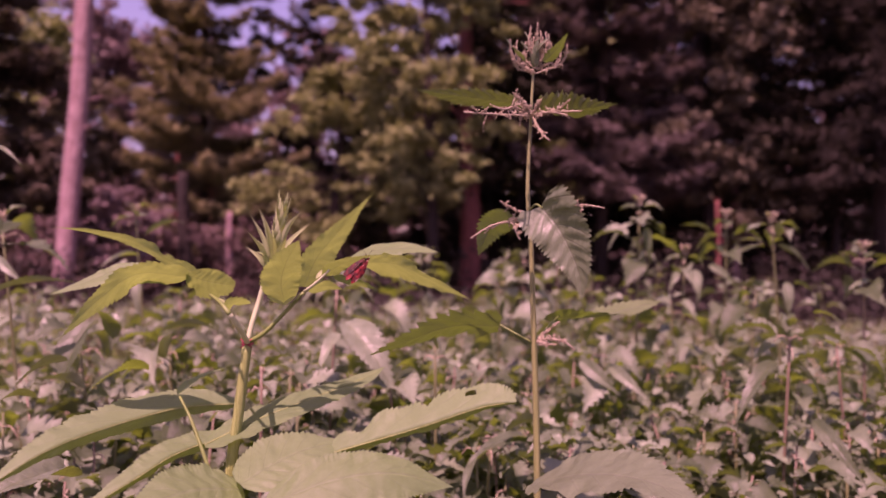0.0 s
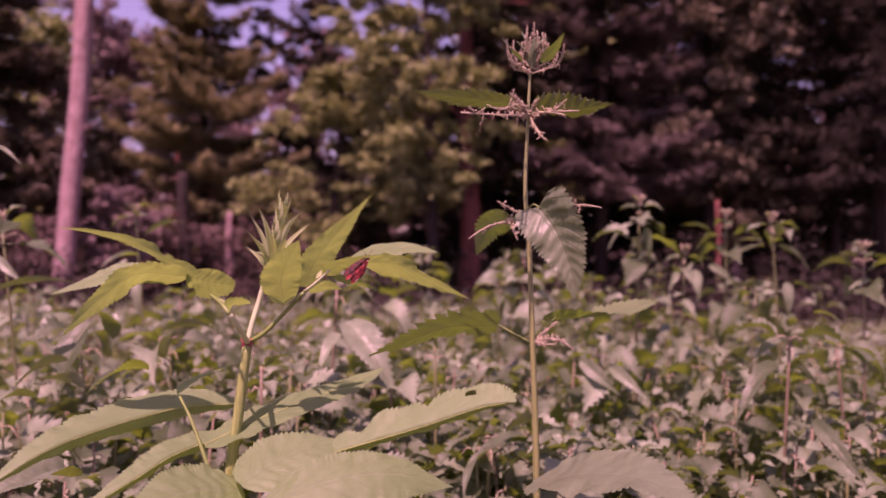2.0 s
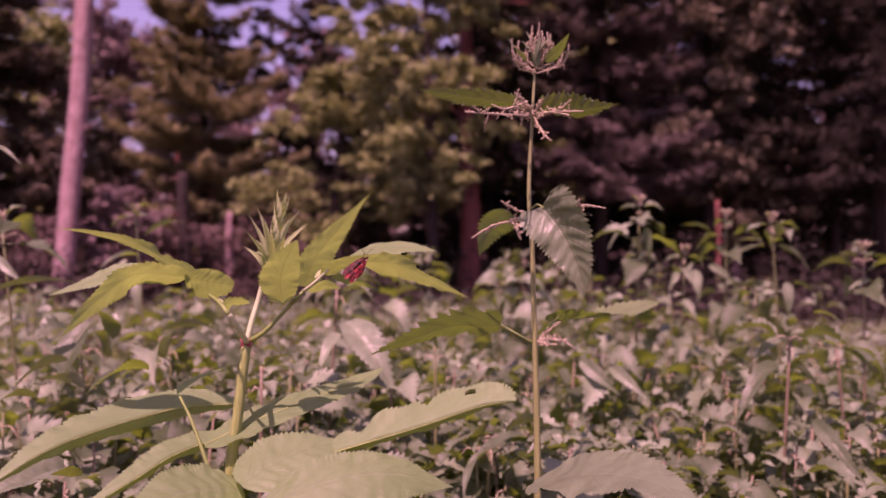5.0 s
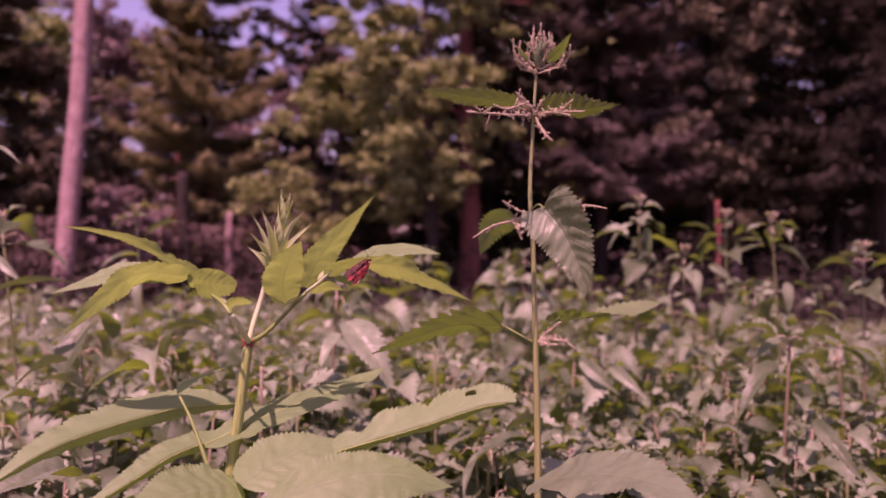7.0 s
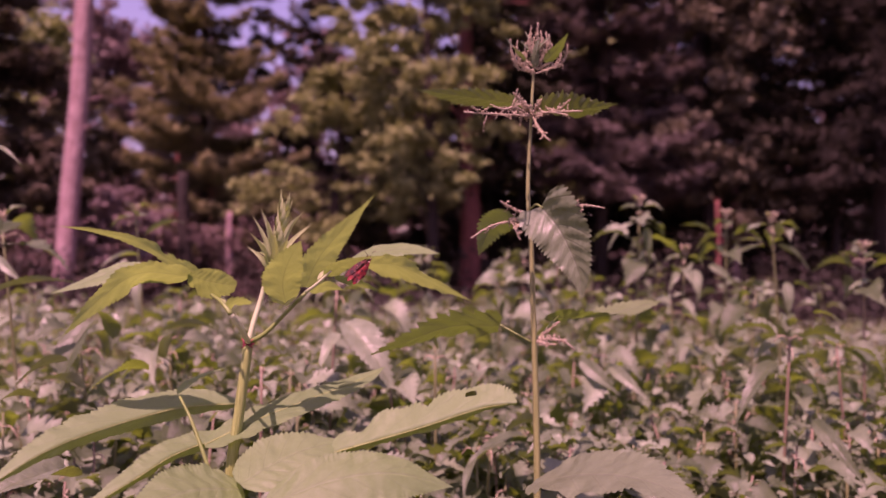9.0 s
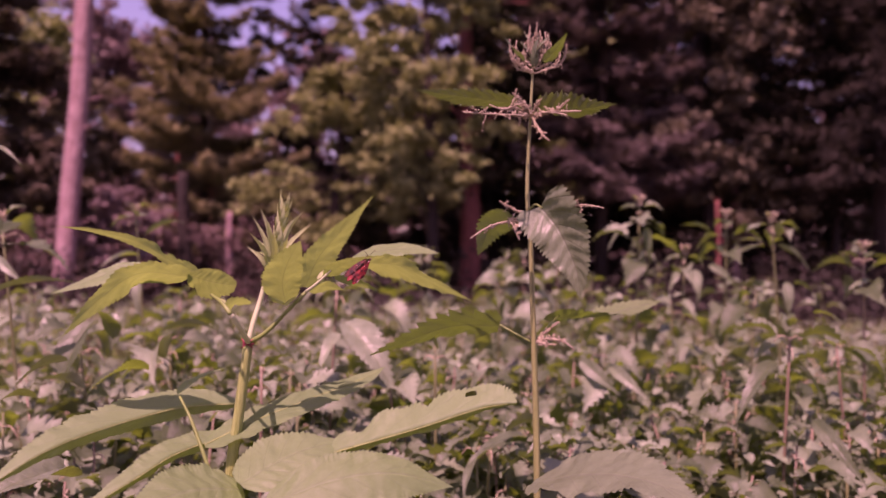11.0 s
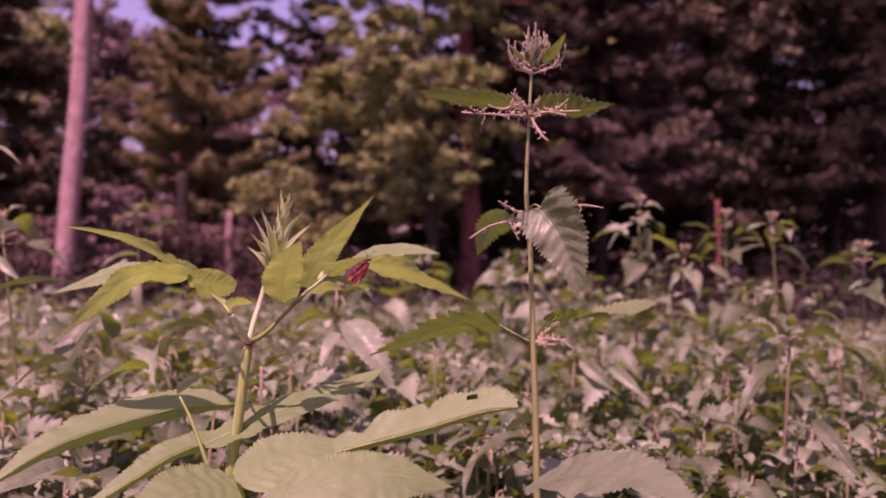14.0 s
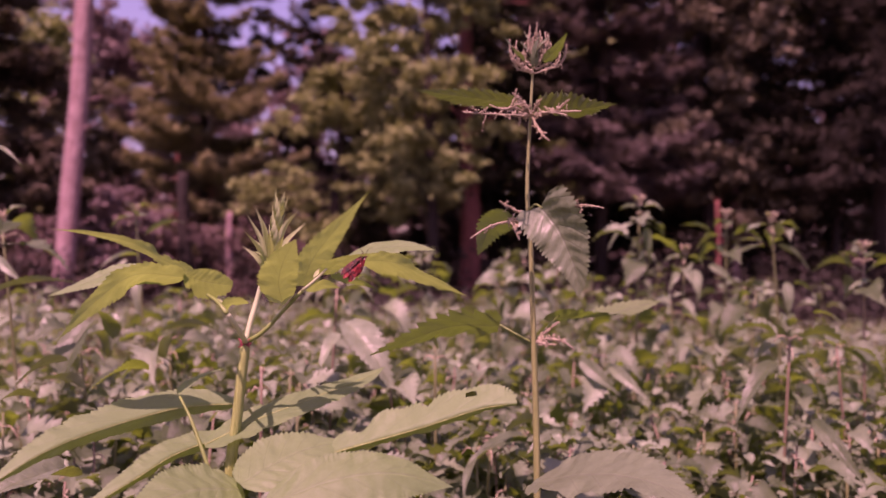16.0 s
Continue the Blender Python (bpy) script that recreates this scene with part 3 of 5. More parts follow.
STALK = tube([(0, -0.3, -0.14), (0, -0.12, -0.02), (0, 0.05, 0.0)], 0.016, 0.012, 4, 0, 2)
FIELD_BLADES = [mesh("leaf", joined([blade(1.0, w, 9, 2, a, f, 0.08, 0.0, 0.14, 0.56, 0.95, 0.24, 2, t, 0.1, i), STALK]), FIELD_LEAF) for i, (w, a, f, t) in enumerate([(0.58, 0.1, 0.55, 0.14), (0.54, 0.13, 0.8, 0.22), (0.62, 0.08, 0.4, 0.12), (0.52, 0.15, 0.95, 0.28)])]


def nettle(at, height, seed, label="grey-green stinging nettle in the dense nettle patch", nodes=7, stem=None, lean=(0, 0), reach=1.0, thick=0.0026, turn=0.0, extra=(), tuft=0.0):
    """One whole nettle of the patch, its parts each a mesh."""
    r = random.Random(seed)
    root = thing("nettle", (0, 0, 0), label, "nettle", "nettles of the patch")
    plan, strings = nettle_plan(seed, height, nodes, 0.5, reach)
    bend = lambda p: p + Vector((lean[0], lean[1], 0)) * (p.z / height) ** 2 * 0.15
    part("stem", tube([bend(Vector((0, 0, height * s))) for s in (0, .3, .55, .75, .9, 1)], thick * 1.3, thick * 0.6, 6, 0.1, 2), stem or FIELD_STEM, root)
    for c, pet, tip, up, size in plan:
        c = bend(c)
        m, length = set_between(c + pet, c + tip, up)
        ob = new("leaf", r.choice(FIELD_BLADES))
        ob.parent = root
        ob.matrix_local = m @ Matrix.Scale(length, 4)
    for c, o, L in strings[:4:1 if nodes < 7 else 2]:
        c = bend(c)
        part("flower_string", spike([c, c + o * L * 0.6 + Vector((0, 0, L * 0.2)), c + o * L - Vector((0, 0, L * 0.25))], 0.0016, seed + int(L * 1e5), 9, 1), FLOWER, root)
    if tuft:
        crown = bend(Vector((0, 0, height)))
        ways = [Vector((math.cos(q * 2.4) * (0.3 + 0.09 * q), math.sin(q * 2.4) * (0.3 + 0.09 * q), 1)).normalized() for q in range(8)]
        part("flower_tuft", joined([spike([crown - d * 0.004, crown + d * tuft * 0.6, crown + d * tuft], 0.0028, seed + q, 14, 2) for q, d in enumerate(ways)]), FLOWER, root, "pinkish flower tuft at the tip")
    for i, (a, b, up, w) in enumerate(extra):
        m, length = set_between(Vector(a) - Vector((at[0], at[1], 0)), Vector(b) - Vector((at[0], at[1], 0)), up)
        part("leaf", moved(blade(length, w * 0.42, 16, 3, 0.1, 0.6, 0.08, 0.07, 0.2, 0.6, 1.05, 0.12, 2, 0.08, 0.08, seed + i), m), FIELD_LEAF, root)
    root.matrix_basis = pose(at[0], at[1], 0, 0, 0, turn)
    return root


def build_field():
    r = random.Random(21)
    protos = [(h, nettle_plan(300 + i, h, 8, 0.5, 0.74)) for i, h in enumerate((0.86, 0.9, 0.93, 0.96, 0.99, 1.03))]
    first = []
    for i, (h, _) in enumerate(protos):
        first.append(nettle((0.3 + 0.25 * i, 1.5 + 0.13 * i), h, 300 + i, nodes=8, reach=0.74, stem=RED_STEM if i % 3 == 1 else None, turn=40 * i))
    # the nearest stems one by one
    count = 0
    for _ in range(4000):
        y = 0.8 + 1.75 * r.random() ** 1.05
        x = r.uniform(-0.64, 0.64) * y
        if count >= 216:
            break
        if noise.noise(Vector((x * 1.6, y * 1.6, 7.7))) < -0.3:
            continue
        i = r.randrange(6)
        h = protos[i][0] * r.uniform(0.9, 1.1)
        if h > 1.22 - 0.1 * y or (y < 1.0 and h > 0.93):
            continue
        if abs(x - 0.075) < 0.1 and y < 0.95:
            continue
        copy_thing(first[i], pose(x, y, 0, r.gauss(0, 6), r.gauss(0, 6), r.uniform(0, 360)) @ Matrix.Scale(h / protos[i][0], 4))
        count += 1
    # the patch behind them, past counting
    low = blade(1.0, 0.54, 4, 1, 0.12, 0.4, 0.05, 0.0, 0.1, 0.62, 0.95, 0.0, 1, 0.15)
    low_pts, low_faces, low_uv = low
    V, Fc, U, n = [], [], [], 0
    stems = []
    for q in range(5700):
        y = -0.6 + 7.2 * r.random() ** 0.8 if q < 5200 else r.uniform(-4.5, -0.5)
        x = r.uniform(-4.8, 4.8)
        if y < 2.5 and abs(x) < 0.62 * max(y, 0) + 0.28:
            continue
        if noise.noise(Vector((x * 1.1, y * 1.1, 3.3))) < -0.28:
            continue
        h, (plan, _s) = r.choice(protos)
        k = min(r.uniform(0.8, 1.16), (1.17 - (0.066 if x < 0.2 * y else 0.093) * y + 0.1 * noise.noise(Vector((x * 1.3, y * 1.3, 5.1))) + r.uniform(-0.2, 0.07)) / h)
        g = pose(x, y, 0, r.gauss(0, 5), r.gauss(0, 5), r.uniform(0, 360)) @ Matrix.Scale(k, 4)
        for c, pet, tip, up, size in plan[:10 if y < 3.2 else 8]:
            m, length = set_between(c + pet, c + tip, up)
            a = np.array(g @ m @ Matrix.Scale(length, 4))
            V.append(low_pts @ a[:3, :3].T + a[:3, 3])
            Fc += [tuple(i + n for i in f) for f in low_faces]
            U.append(low_uv)
            n += len(low_pts)
        stems.append(tube([g @ Vector((0, 0, 0.3)), g @ Vector((0, 0, h))], 0.0032, 0.002, 4))
    # between the nearest stems: smaller toothed leaves and pinkish flower threads
    near = blade(1.0, 0.58, 7, 1, 0.13, 0.7, 0.06, 0.0, 0.12, 0.58, 0.95, 0.22, 2, 0.16, 0.1, 3)
    NV, NF, NU, nn, threads, near_stems = [], [], [], 0, [], []
    planted = 0
    while planted < 660:
        y = 1.02 + 1.75 * r.random() if planted < 520 else r.uniform(0.86, 1.08)
        x = r.uniform(-0.66, 0.66) * y if planted < 600 else r.uniform(-0.08, 0.24)
        if planted < 520 and noise.noise(Vector((x * 2.2, y * 2.2, 1.7))) < -0.35:
            continue
        planted += 1
        h, (plan, strings) = r.choice(protos)
        top = (1.19 - 0.125 * y) * r.uniform(0.86, 1.02) if planted <= 520 else 1.22 - y * r.uniform(0.23, 0.3)
        k = top / h
        g = pose(x, y, 0, r.gauss(0, 5), r.gauss(0, 5), r.uniform(0, 360)) @ Matrix.Scale(k, 4)
        for c, pet, tip, up, size in plan[:12]:
            m, length = set_between(c + pet, c + tip, up)
            a = np.array(g @ m @ Matrix.Scale(length * 0.85, 4))
            NV.append(near[0] @ a[:3, :3].T + a[:3, 3])
            NF += [tuple(i + nn for i in f) for f in near[1]]
            NU.append(near[2])
            nn += len(near[0])
        for c, o, L in strings[2:4]:
            threads.append(tube([g @ c, g @ (c + o * L * 0.6 + Vector((0, 0, L * 0.15))), g @ (c + o * L - Vector((0, 0, L * 0.35)))], 0.0012, 0.0006, 4, 0.3, 2))
        near_stems.append(tube([g @ Vector((0, 0, 0.3)), g @ Vector((0, 0, h))], 0.0022, 0.0013, 5))
    root = thing("nettle_canopy", (0, 1.9, 0), "thicket of small toothed nettle leaves with pinkish flower threads", "nettles", kind="stuff")
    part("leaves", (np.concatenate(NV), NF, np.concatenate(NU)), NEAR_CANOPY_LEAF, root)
    part("flower_threads", joined(threads), FLOWER, root)
    part("stems", joined(near_stems[::2]), RED_STEM, root)
    part("stems", joined(near_stems[1::2]), FIELD_STEM, root)
    root = thing("nettle_canopy", (0, 4.5, 0), "dense patch of grey-green stinging nettles before the forest", "nettles", kind="stuff")
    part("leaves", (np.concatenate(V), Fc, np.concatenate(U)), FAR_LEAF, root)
    part("stems", joined(stems), FIELD_STEM, root)


build_field()


# taller nettles that stand out of the patch
def stand_out(top, seed, **more):
    """A nettle whose top reaches the given place."""
    tilt = random.Random(seed).uniform(-0.45, 0.45)
    nettle((top[0] - 0.15 * tilt, top[1]), top[2], seed, lean=(tilt, 0), tuft=0.02 if top[2] > 1.19 else 0.0, **more)


FACE, FLAT, LEFT, AWAY = (-0.2, -0.9, 0.4), (0, -0.25, 0.97), (-0.6, -0.7, 0.4), (0, 0.5, 0.86)
stand_out((0.3729, 1.5000, 1.3046), 501, label="tall nettle with drooping grey leaves rising above the patch", nodes=5, reach=0.62, extra=[((0.3795, 1.4800, 1.2612), (0.3838, 1.4600, 1.1918), FACE, 0.036), ((0.3621, 1.5000, 1.2693), (0.3086, 1.5000, 1.2189), FLAT, 0.04), ((0.3814, 1.5000, 1.2693), (0.4354, 1.5200, 1.2298), FLAT, 0.03)])
stand_out((0.5726, 1.6000, 1.2840), 502, label="tall thin nettle rising above the patch", nodes=4, reach=0.62, extra=[((0.5406, 1.6000, 1.2577), (0.4811, 1.6000, 1.2714), AWAY, 0.03), ((0.5316, 1.5800, 1.1873), (0.5746, 1.5500, 1.1514), FACE, 0.04)])
stand_out((0.6018, 1.4500, 1.2708), 503, label="tall nettle with a broad flower tuft above the patch", nodes=3, reach=0.62, extra=[((0.5883, 1.4500, 1.2252), (0.5092, 1.4200, 1.1967), FLAT, 0.03), ((0.6131, 1.4500, 1.2272), (0.6623, 1.4200, 1.1825), AWAY, 0.036), ((0.6167, 1.4200, 1.1602), (0.6120, 1.4000, 1.0990), FACE, 0.045), ((0.5964, 1.4700, 1.2315), (0.5486, 1.5000, 1.2361), FLAT, 0.03), ((0.6432, 1.4500, 1.1589), (0.6794, 1.4500, 1.1434), AWAY, 0.03)])
stand_out((0.6909, 1.3000, 1.2154), 504, label="nettle with pinkish flower strings above the patch", nodes=4, reach=0.62, stem=RED_STEM, extra=[((0.6816, 1.3000, 1.2061), (0.6481, 1.3000, 1.2154), AWAY, 0.02), ((0.7020, 1.3000, 1.2042), (0.7345, 1.3000, 1.2098), AWAY, 0.02), ((0.7066, 1.3000, 1.1652), (0.6546, 1.2800, 1.1551), FLAT, 0.035), ((0.7020, 1.3000, 1.1513), (0.7205, 1.2800, 1.1249), FACE, 0.03)])
stand_out((-0.5829, 1.5000, 1.2875), 505, label="tall nettle with a round bud tuft above the patch", nodes=2, reach=0.7, extra=[((-0.4884, 1.3000, 1.2441), (-0.4071, 1.2500, 1.2673), AWAY, 0.03), ((-0.5390, 1.4000, 1.2090), (-0.5873, 1.3500, 1.1920), FLAT, 0.05), ((-0.5380, 1.4000, 1.1660), (-0.5293, 1.3800, 1.1007), FACE, 0.045), ((-0.5590, 1.4000, 1.2010), (-0.5757, 1.3800, 1.1421), FACE, 0.04)])
stand_out((-0.1469, 1.1000, 1.1697), 506, label="slim nettle with a dark withered tip and a hanging pale leaf", nodes=2, stem=RED_STEM, reach=0.7, extra=[((-0.1229, 1.0000, 1.1264), (-0.0530, 0.9400, 1.0461), (-0.1, -0.5, 0.86), 0.1), ((-0.1455, 1.0500, 1.1307), (-0.2029, 1.0000, 1.1064), AWAY, 0.04), ((-0.1380, 1.0500, 1.1082), (-0.1600, 1.0000, 1.0636), FACE, 0.04)])
stand_out((-0.0095, 0.9500, 1.1087), 507, label="slim nettle stalk close behind the near shoots", nodes=2, reach=0.6, extra=[((0.0364, 1.0000, 1.0421), (0.0600, 1.0000, 1.0764), LEFT, 0.026), ((-0.0109, 0.9500, 1.0510), (-0.0552, 0.9200, 1.0268), AWAY, 0.03)])
stand_out((-0.1949, 0.8500, 1.0901), 508, label="small shaded nettle behind the bright green herb", nodes=2, stem=RED_STEM, reach=0.5, extra=[((-0.1906, 0.8500, 1.0931), (-0.1584, 0.8400, 1.1096), AWAY, 0.02)])
stand_out((0.4166, 0.9500, 1.1121), 509, label="reddish nettle stalk close by in the patch", nodes=2, stem=RED_STEM, extra=[((0.3990, 0.9500, 1.0850), (0.3304, 0.9000, 1.0226), LEFT, 0.045), ((0.4194, 0.9500, 1.0816), (0.4475, 0.9200, 1.0353), AWAY, 0.03), ((0.4329, 1.0000, 1.1064), (0.3822, 0.9800, 1.0807), FLAT, 0.04), ((0.3983, 0.8500, 1.0354), (0.4190, 0.7800, 0.9854), (-0.4, -0.8, 0.4), 0.04)])
stand_out((0.5197, 1.7000, 1.2115), 510, label="nettle with a pointed flower tuft above the patch", nodes=3, reach=0.62, extra=[((0.5233, 1.6500, 1.1764), (0.5253, 1.6200, 1.1170), FACE, 0.055), ((0.4903, 1.6500, 1.1717), (0.4617, 1.6200, 1.1332), FACE, 0.035), ((0.5294, 1.7000, 1.1848), (0.5804, 1.7000, 1.2030), AWAY, 0.03)])
stand_out((0.5469, 1.1000, 1.0856), 511, label="nettle with a reddish stalk", nodes=3, stem=RED_STEM, extra=[((0.5453, 1.1000, 1.0833), (0.4752, 1.0800, 1.0973), FLAT, 0.035), ((0.5547, 1.1000, 1.0809), (0.5871, 1.0800, 1.0549), AWAY, 0.035), ((0.6091, 1.3000, 1.1141), (0.6304, 1.2500, 1.1048), AWAY, 0.04)])
stand_out((-0.6136, 1.1000, 1.2561), 512, label="tall nettle at the edge of the patch", nodes=3, extra=[((-0.4942, 0.8500, 1.1660), (-0.4153, 0.9000, 1.1872), AWAY, 0.04), ((-0.5636, 1.0000, 1.2100), (-0.5194, 0.9800, 1.1773), FACE, 0.03), ((-0.4120, 0.7000, 1.3105), (-0.3604, 0.6800, 1.2943), FLAT, 0.02)])
stand_out((-0.4600, 1.0000, 1.1064), 513, label="pale nettle with large hanging leaves beside the herb", nodes=2, extra=[((-0.4200, 0.9500, 1.1325), (-0.4378, 0.9000, 1.0574), (-0.3, -0.7, 0.65), 0.1), ((-0.4171, 1.0000, 1.1386), (-0.4116, 0.9800, 1.0912), (0.5, -0.5, 0.7), 0.035), ((-0.4905, 1.0500, 1.1307), (-0.5171, 1.0000, 1.1064), FLAT, 0.08), ((-0.3107, 0.6600, 1.0295), (-0.3489, 0.6000, 1.0327), (0, -0.3, 0.95), 0.13), ((-0.4076, 0.9000, 1.0599), (-0.4551, 0.8800, 1.0773), AWAY, 0.06)])
stand_out((-0.3630, 1.0500, 1.1007), 514, label="shaded nettle behind the bright green herb", nodes=3, extra=[((-0.3366, 0.9500, 1.1216), (-0.2308, 0.9000, 1.1191), AWAY, 0.04), ((-0.3600, 1.0000, 1.0779), (-0.3963, 0.9500, 1.0578), AWAY, 0.05), ((-0.2983, 0.8000, 1.0977), (-0.3351, 0.7400, 1.0894), AWAY, 0.06), ((-0.4031, 0.8500, 1.0992), (-0.4423, 0.8000, 1.0777), AWAY, 0.06), ((-0.3754, 0.9000, 1.1178), (-0.3847, 0.8800, 1.1546), AWAY, 0.05), ((-0.3879, 0.7500, 1.0786), (-0.4070, 0.7000, 1.0805), AWAY, 0.05)])
stand_out((0.2267, 1.1500, 1.0648), 515, label="pale nettle with long hanging leaves in the patch", nodes=3, extra=[((0.1952, 1.1200, 1.0624), (0.2422, 1.0800, 1.0202), (-0.5, -0.7, 0.5), 0.05), ((0.2368, 1.1200, 1.0544), (0.2745, 1.0500, 1.0182), (-0.6, -0.5, 0.6), 0.04)])
stand_out((0.0553, 0.9000, 1.0053), 516, label="dark shaded nettle behind the near stalk", nodes=2, extra=[((0.0474, 0.8500, 1.0020), (0.0177, 0.8000, 0.9691), AWAY, 0.04), ((0.0886, 0.8500, 1.0172), (0.0251, 0.8000, 1.0080), FLAT, 0.04), ((0.1311, 0.8500, 1.0215), (0.0855, 0.8200, 1.0097), FLAT, 0.035)])


def middle_nettles():
    """Uneven taller nettles through the middle of the patch."""
    r = random.Random(33)
    for k, (x, y, top) in enumerate(((0.33, 1.0, 0.99), (0.4, 1.08, 1.01), (0.3, 1.14, 1.0), (0.45, 1.0, 0.97), (0.22, 0.98, 0.95), (0.52, 1.15, 1.0), (0.47, 0.92, 0.97), (0.55, 1.0, 0.98), (0.4, 0.9, 0.95), (0.6, 1.1, 1.0), (0.5, 1.05, 0.98))):
        nettle((x, y), top, 700 + k, nodes=8, reach=0.66, turn=67 * k)
    for k in range(57):
        y = r.uniform(1.5, 3.6)
        x = r.uniform(-0.55, 0.43) * y
        if k < 16:
            x = r.uniform(-0.13, 0.2) * y
        low = 0.0 if k < 16 else 0.03 if x > 0.1 * y else 0.055
        top = 1.22 - r.uniform(low, low + 0.06) * y
        size = 0.85
        if k >= 49:
            y = r.uniform(1.9, 3.8)
            x = r.uniform(0.12, 0.56) * y
            top, size = 1.22 + r.uniform(-0.08, 0.015) * y, 0.62
        nettle((x, y), top, 600 + k, nodes=8, reach=size, stem=RED_STEM if k % 4 == 0 else None, lean=(r.uniform(-0.4, 0.4), 0), turn=r.uniform(0, 360))


middle_nettles()


# ---- the danewort: the bright green herb ----
def build_herb():
    root = thing("danewort", (-0.148, 0.55, 0), "bright yellow-green danewort herb with toothed leaflets in the sun", "herb")
    pivot = (-0.1501, 0.5500, 1.0456)
    part("lower_stem", tube([(-0.16, 0.55, 0), (-0.155, 0.552, 0.5), pivot], 0.0036, 0.0032, 18, 0.3, 3), HERB_STEM, root)
    shoot = part("shoot", tube([pivot, (-0.1461, 0.5500, 1.0790), (-0.1426, 0.5500, 1.1025), (-0.1387, 0.5500, 1.1340), (-0.1359, 0.5500, 1.1536)], 0.0032, 0.0026, 18, 0.3, 3), HERB_STEM, root, "ridged green upper stem", at=pivot)
    nd = (-0.1359, 0.5500, 1.1548)
    part("node_ring", joined([bead(Vector(nd) + Vector((0.0035 * math.cos(a), 0.0035 * math.sin(a), 0.001 * math.sin(3 * a))), 0.0009, 1.6) for a in [i * 0.5 for i in range(13)]] + [tube([Vector(nd) + Vector((0.004 * q, -0.0034, 0.003 * p)), Vector(nd) + Vector((0.0, -0.0042, 0.0))], 0.0005, 0.0005, 5) for q in (-1, 1) for p in (-1, 1)]), RED_NODE, shoot, "dark red ring at the stem node")
    part("flower_stalk", tube([nd, (-0.1329, 0.5520, 1.1691), (-0.1292, 0.5550, 1.1827), (-0.1253, 0.5550, 1.1966), (-0.1205, 0.5550, 1.2105)], 0.0019, 0.0016, 8, 0.1), PALE_STALK, shoot, "pale stalk of the flower bud")
    part("leaf_stalk", tube([nd, (-0.1335, 0.5250, 1.1649), (-0.1346, 0.5120, 1.1728), (-0.1366, 0.5060, 1.1784)], 0.0019, 0.0016, 8, 0.1), PALE_STALK, shoot, "pale foot of the leaf stalk")
    part("leaf_stalk", tube([(-0.1363, 0.5060, 1.1781), (-0.1408, 0.5080, 1.1830), (-0.1461, 0.5140, 1.1866), (-0.1560, 0.5300, 1.1893)], 0.0016, 0.0010, 8, 0.1), SHADE_TONED_STALK, shoot)
    part("leaf_stalk", tube([nd, (-0.1238, 0.5480, 1.1619), (-0.1108, 0.5460, 1.1747), (-0.0945, 0.5430, 1.1912)], 0.0016, 0.0011, 8, 0.1), SHADE_TONED_STALK, shoot)
    part("leaf_stalk", tube([(-0.0950, 0.5430, 1.1908), (-0.0880, 0.5360, 1.1955), (-0.0815, 0.5330, 1.2010), (-0.0760, 0.5300, 1.2060)], 0.0012, 0.0007, 8, 0.1), PALE_STALK, shoot, "pale end of the leaf stalk")
    # leaflets of the crown
    frond(shoot, HERB_LEAF, [(-0.1705, 0.5500, 1.2023), (-0.1919, 0.5550, 1.2117), (-0.2157, 0.5550, 1.2248), (-0.2432, 0.5500, 1.2322), (-0.2682, 0.5450, 1.2352)], (0.1, 0.5, 0.86), (0.0103, 0.0186), (10, 10), k=0.36, e=0.5, e2=1.25, bites=((0.3, -1, 0.45, 0.04), (0.5, -1, 0.3, 0.03)), seed=1, bite=0.06)
    frond(shoot, HERB_LEAF, [(-0.1905, 0.5400, 1.2050), (-0.2174, 0.5350, 1.2062), (-0.2340, 0.5250, 1.1990), (-0.2589, 0.5200, 1.1899)], (0, -0.62, 0.78), (0.0122, 0.0062), (10, 10), seed=2, bite=0.06)
    frond(shoot, HERB_LEAF, [(-0.1727, 0.5350, 1.2013), (-0.1983, 0.5150, 1.2038), (-0.2175, 0.5000, 1.1882), (-0.2352, 0.4850, 1.1649)], (0.05, 0.6, 0.8), (0.0127, 0.0201), (8, 8), k=0.52, e=0.7, e2=1.15, seed=3, bite=0.06)
    frond(shoot, HERB_LEAF, [(-0.1719, 0.5300, 1.2026), (-0.1590, 0.5350, 1.1982), (-0.1419, 0.5400, 1.1949)], (0.05, 0.62, 0.78), (0.0226, 0.0137), (5, 5), k=0.95, e=0.7, e2=0.45, teeth=14, bites=((0.3, -1, 0.3, 0.06),), seed=4, bite=0.06)
    frond(shoot, HERB_LEAF, [(-0.1546, 0.5550, 1.1800), (-0.1456, 0.5600, 1.1824), (-0.1388, 0.5700, 1.1805)], (0, 0.6, 0.8), (0.0147, 0.0071), (10, 10), teeth=9, e=0.8, e2=0.7, seed=6, bite=0.06)
    frond(shoot, HERB_LEAF, [(-0.1104, 0.5520, 1.1818), (-0.1087, 0.5320, 1.1976), (-0.1007, 0.5110, 1.2123), (-0.0896, 0.4920, 1.2253)], (-0.2, 0.75, 0.62), (0.0122, 0.0140), (6, 6), k=0.72, e=0.6, e2=0.9, teeth=22, seed=7, bite=0.06)
    frond(shoot, HERB_LEAF, [(-0.0977, 0.5560, 1.1934), (-0.0859, 0.5420, 1.2146), (-0.0649, 0.5220, 1.2360), (-0.0429, 0.5000, 1.2568)], (-0.3, 0.68, 0.66), (0.0134, 0.0110), (8, 8), k=0.5, e=0.7, e2=1.5, seed=8, bite=0.06)
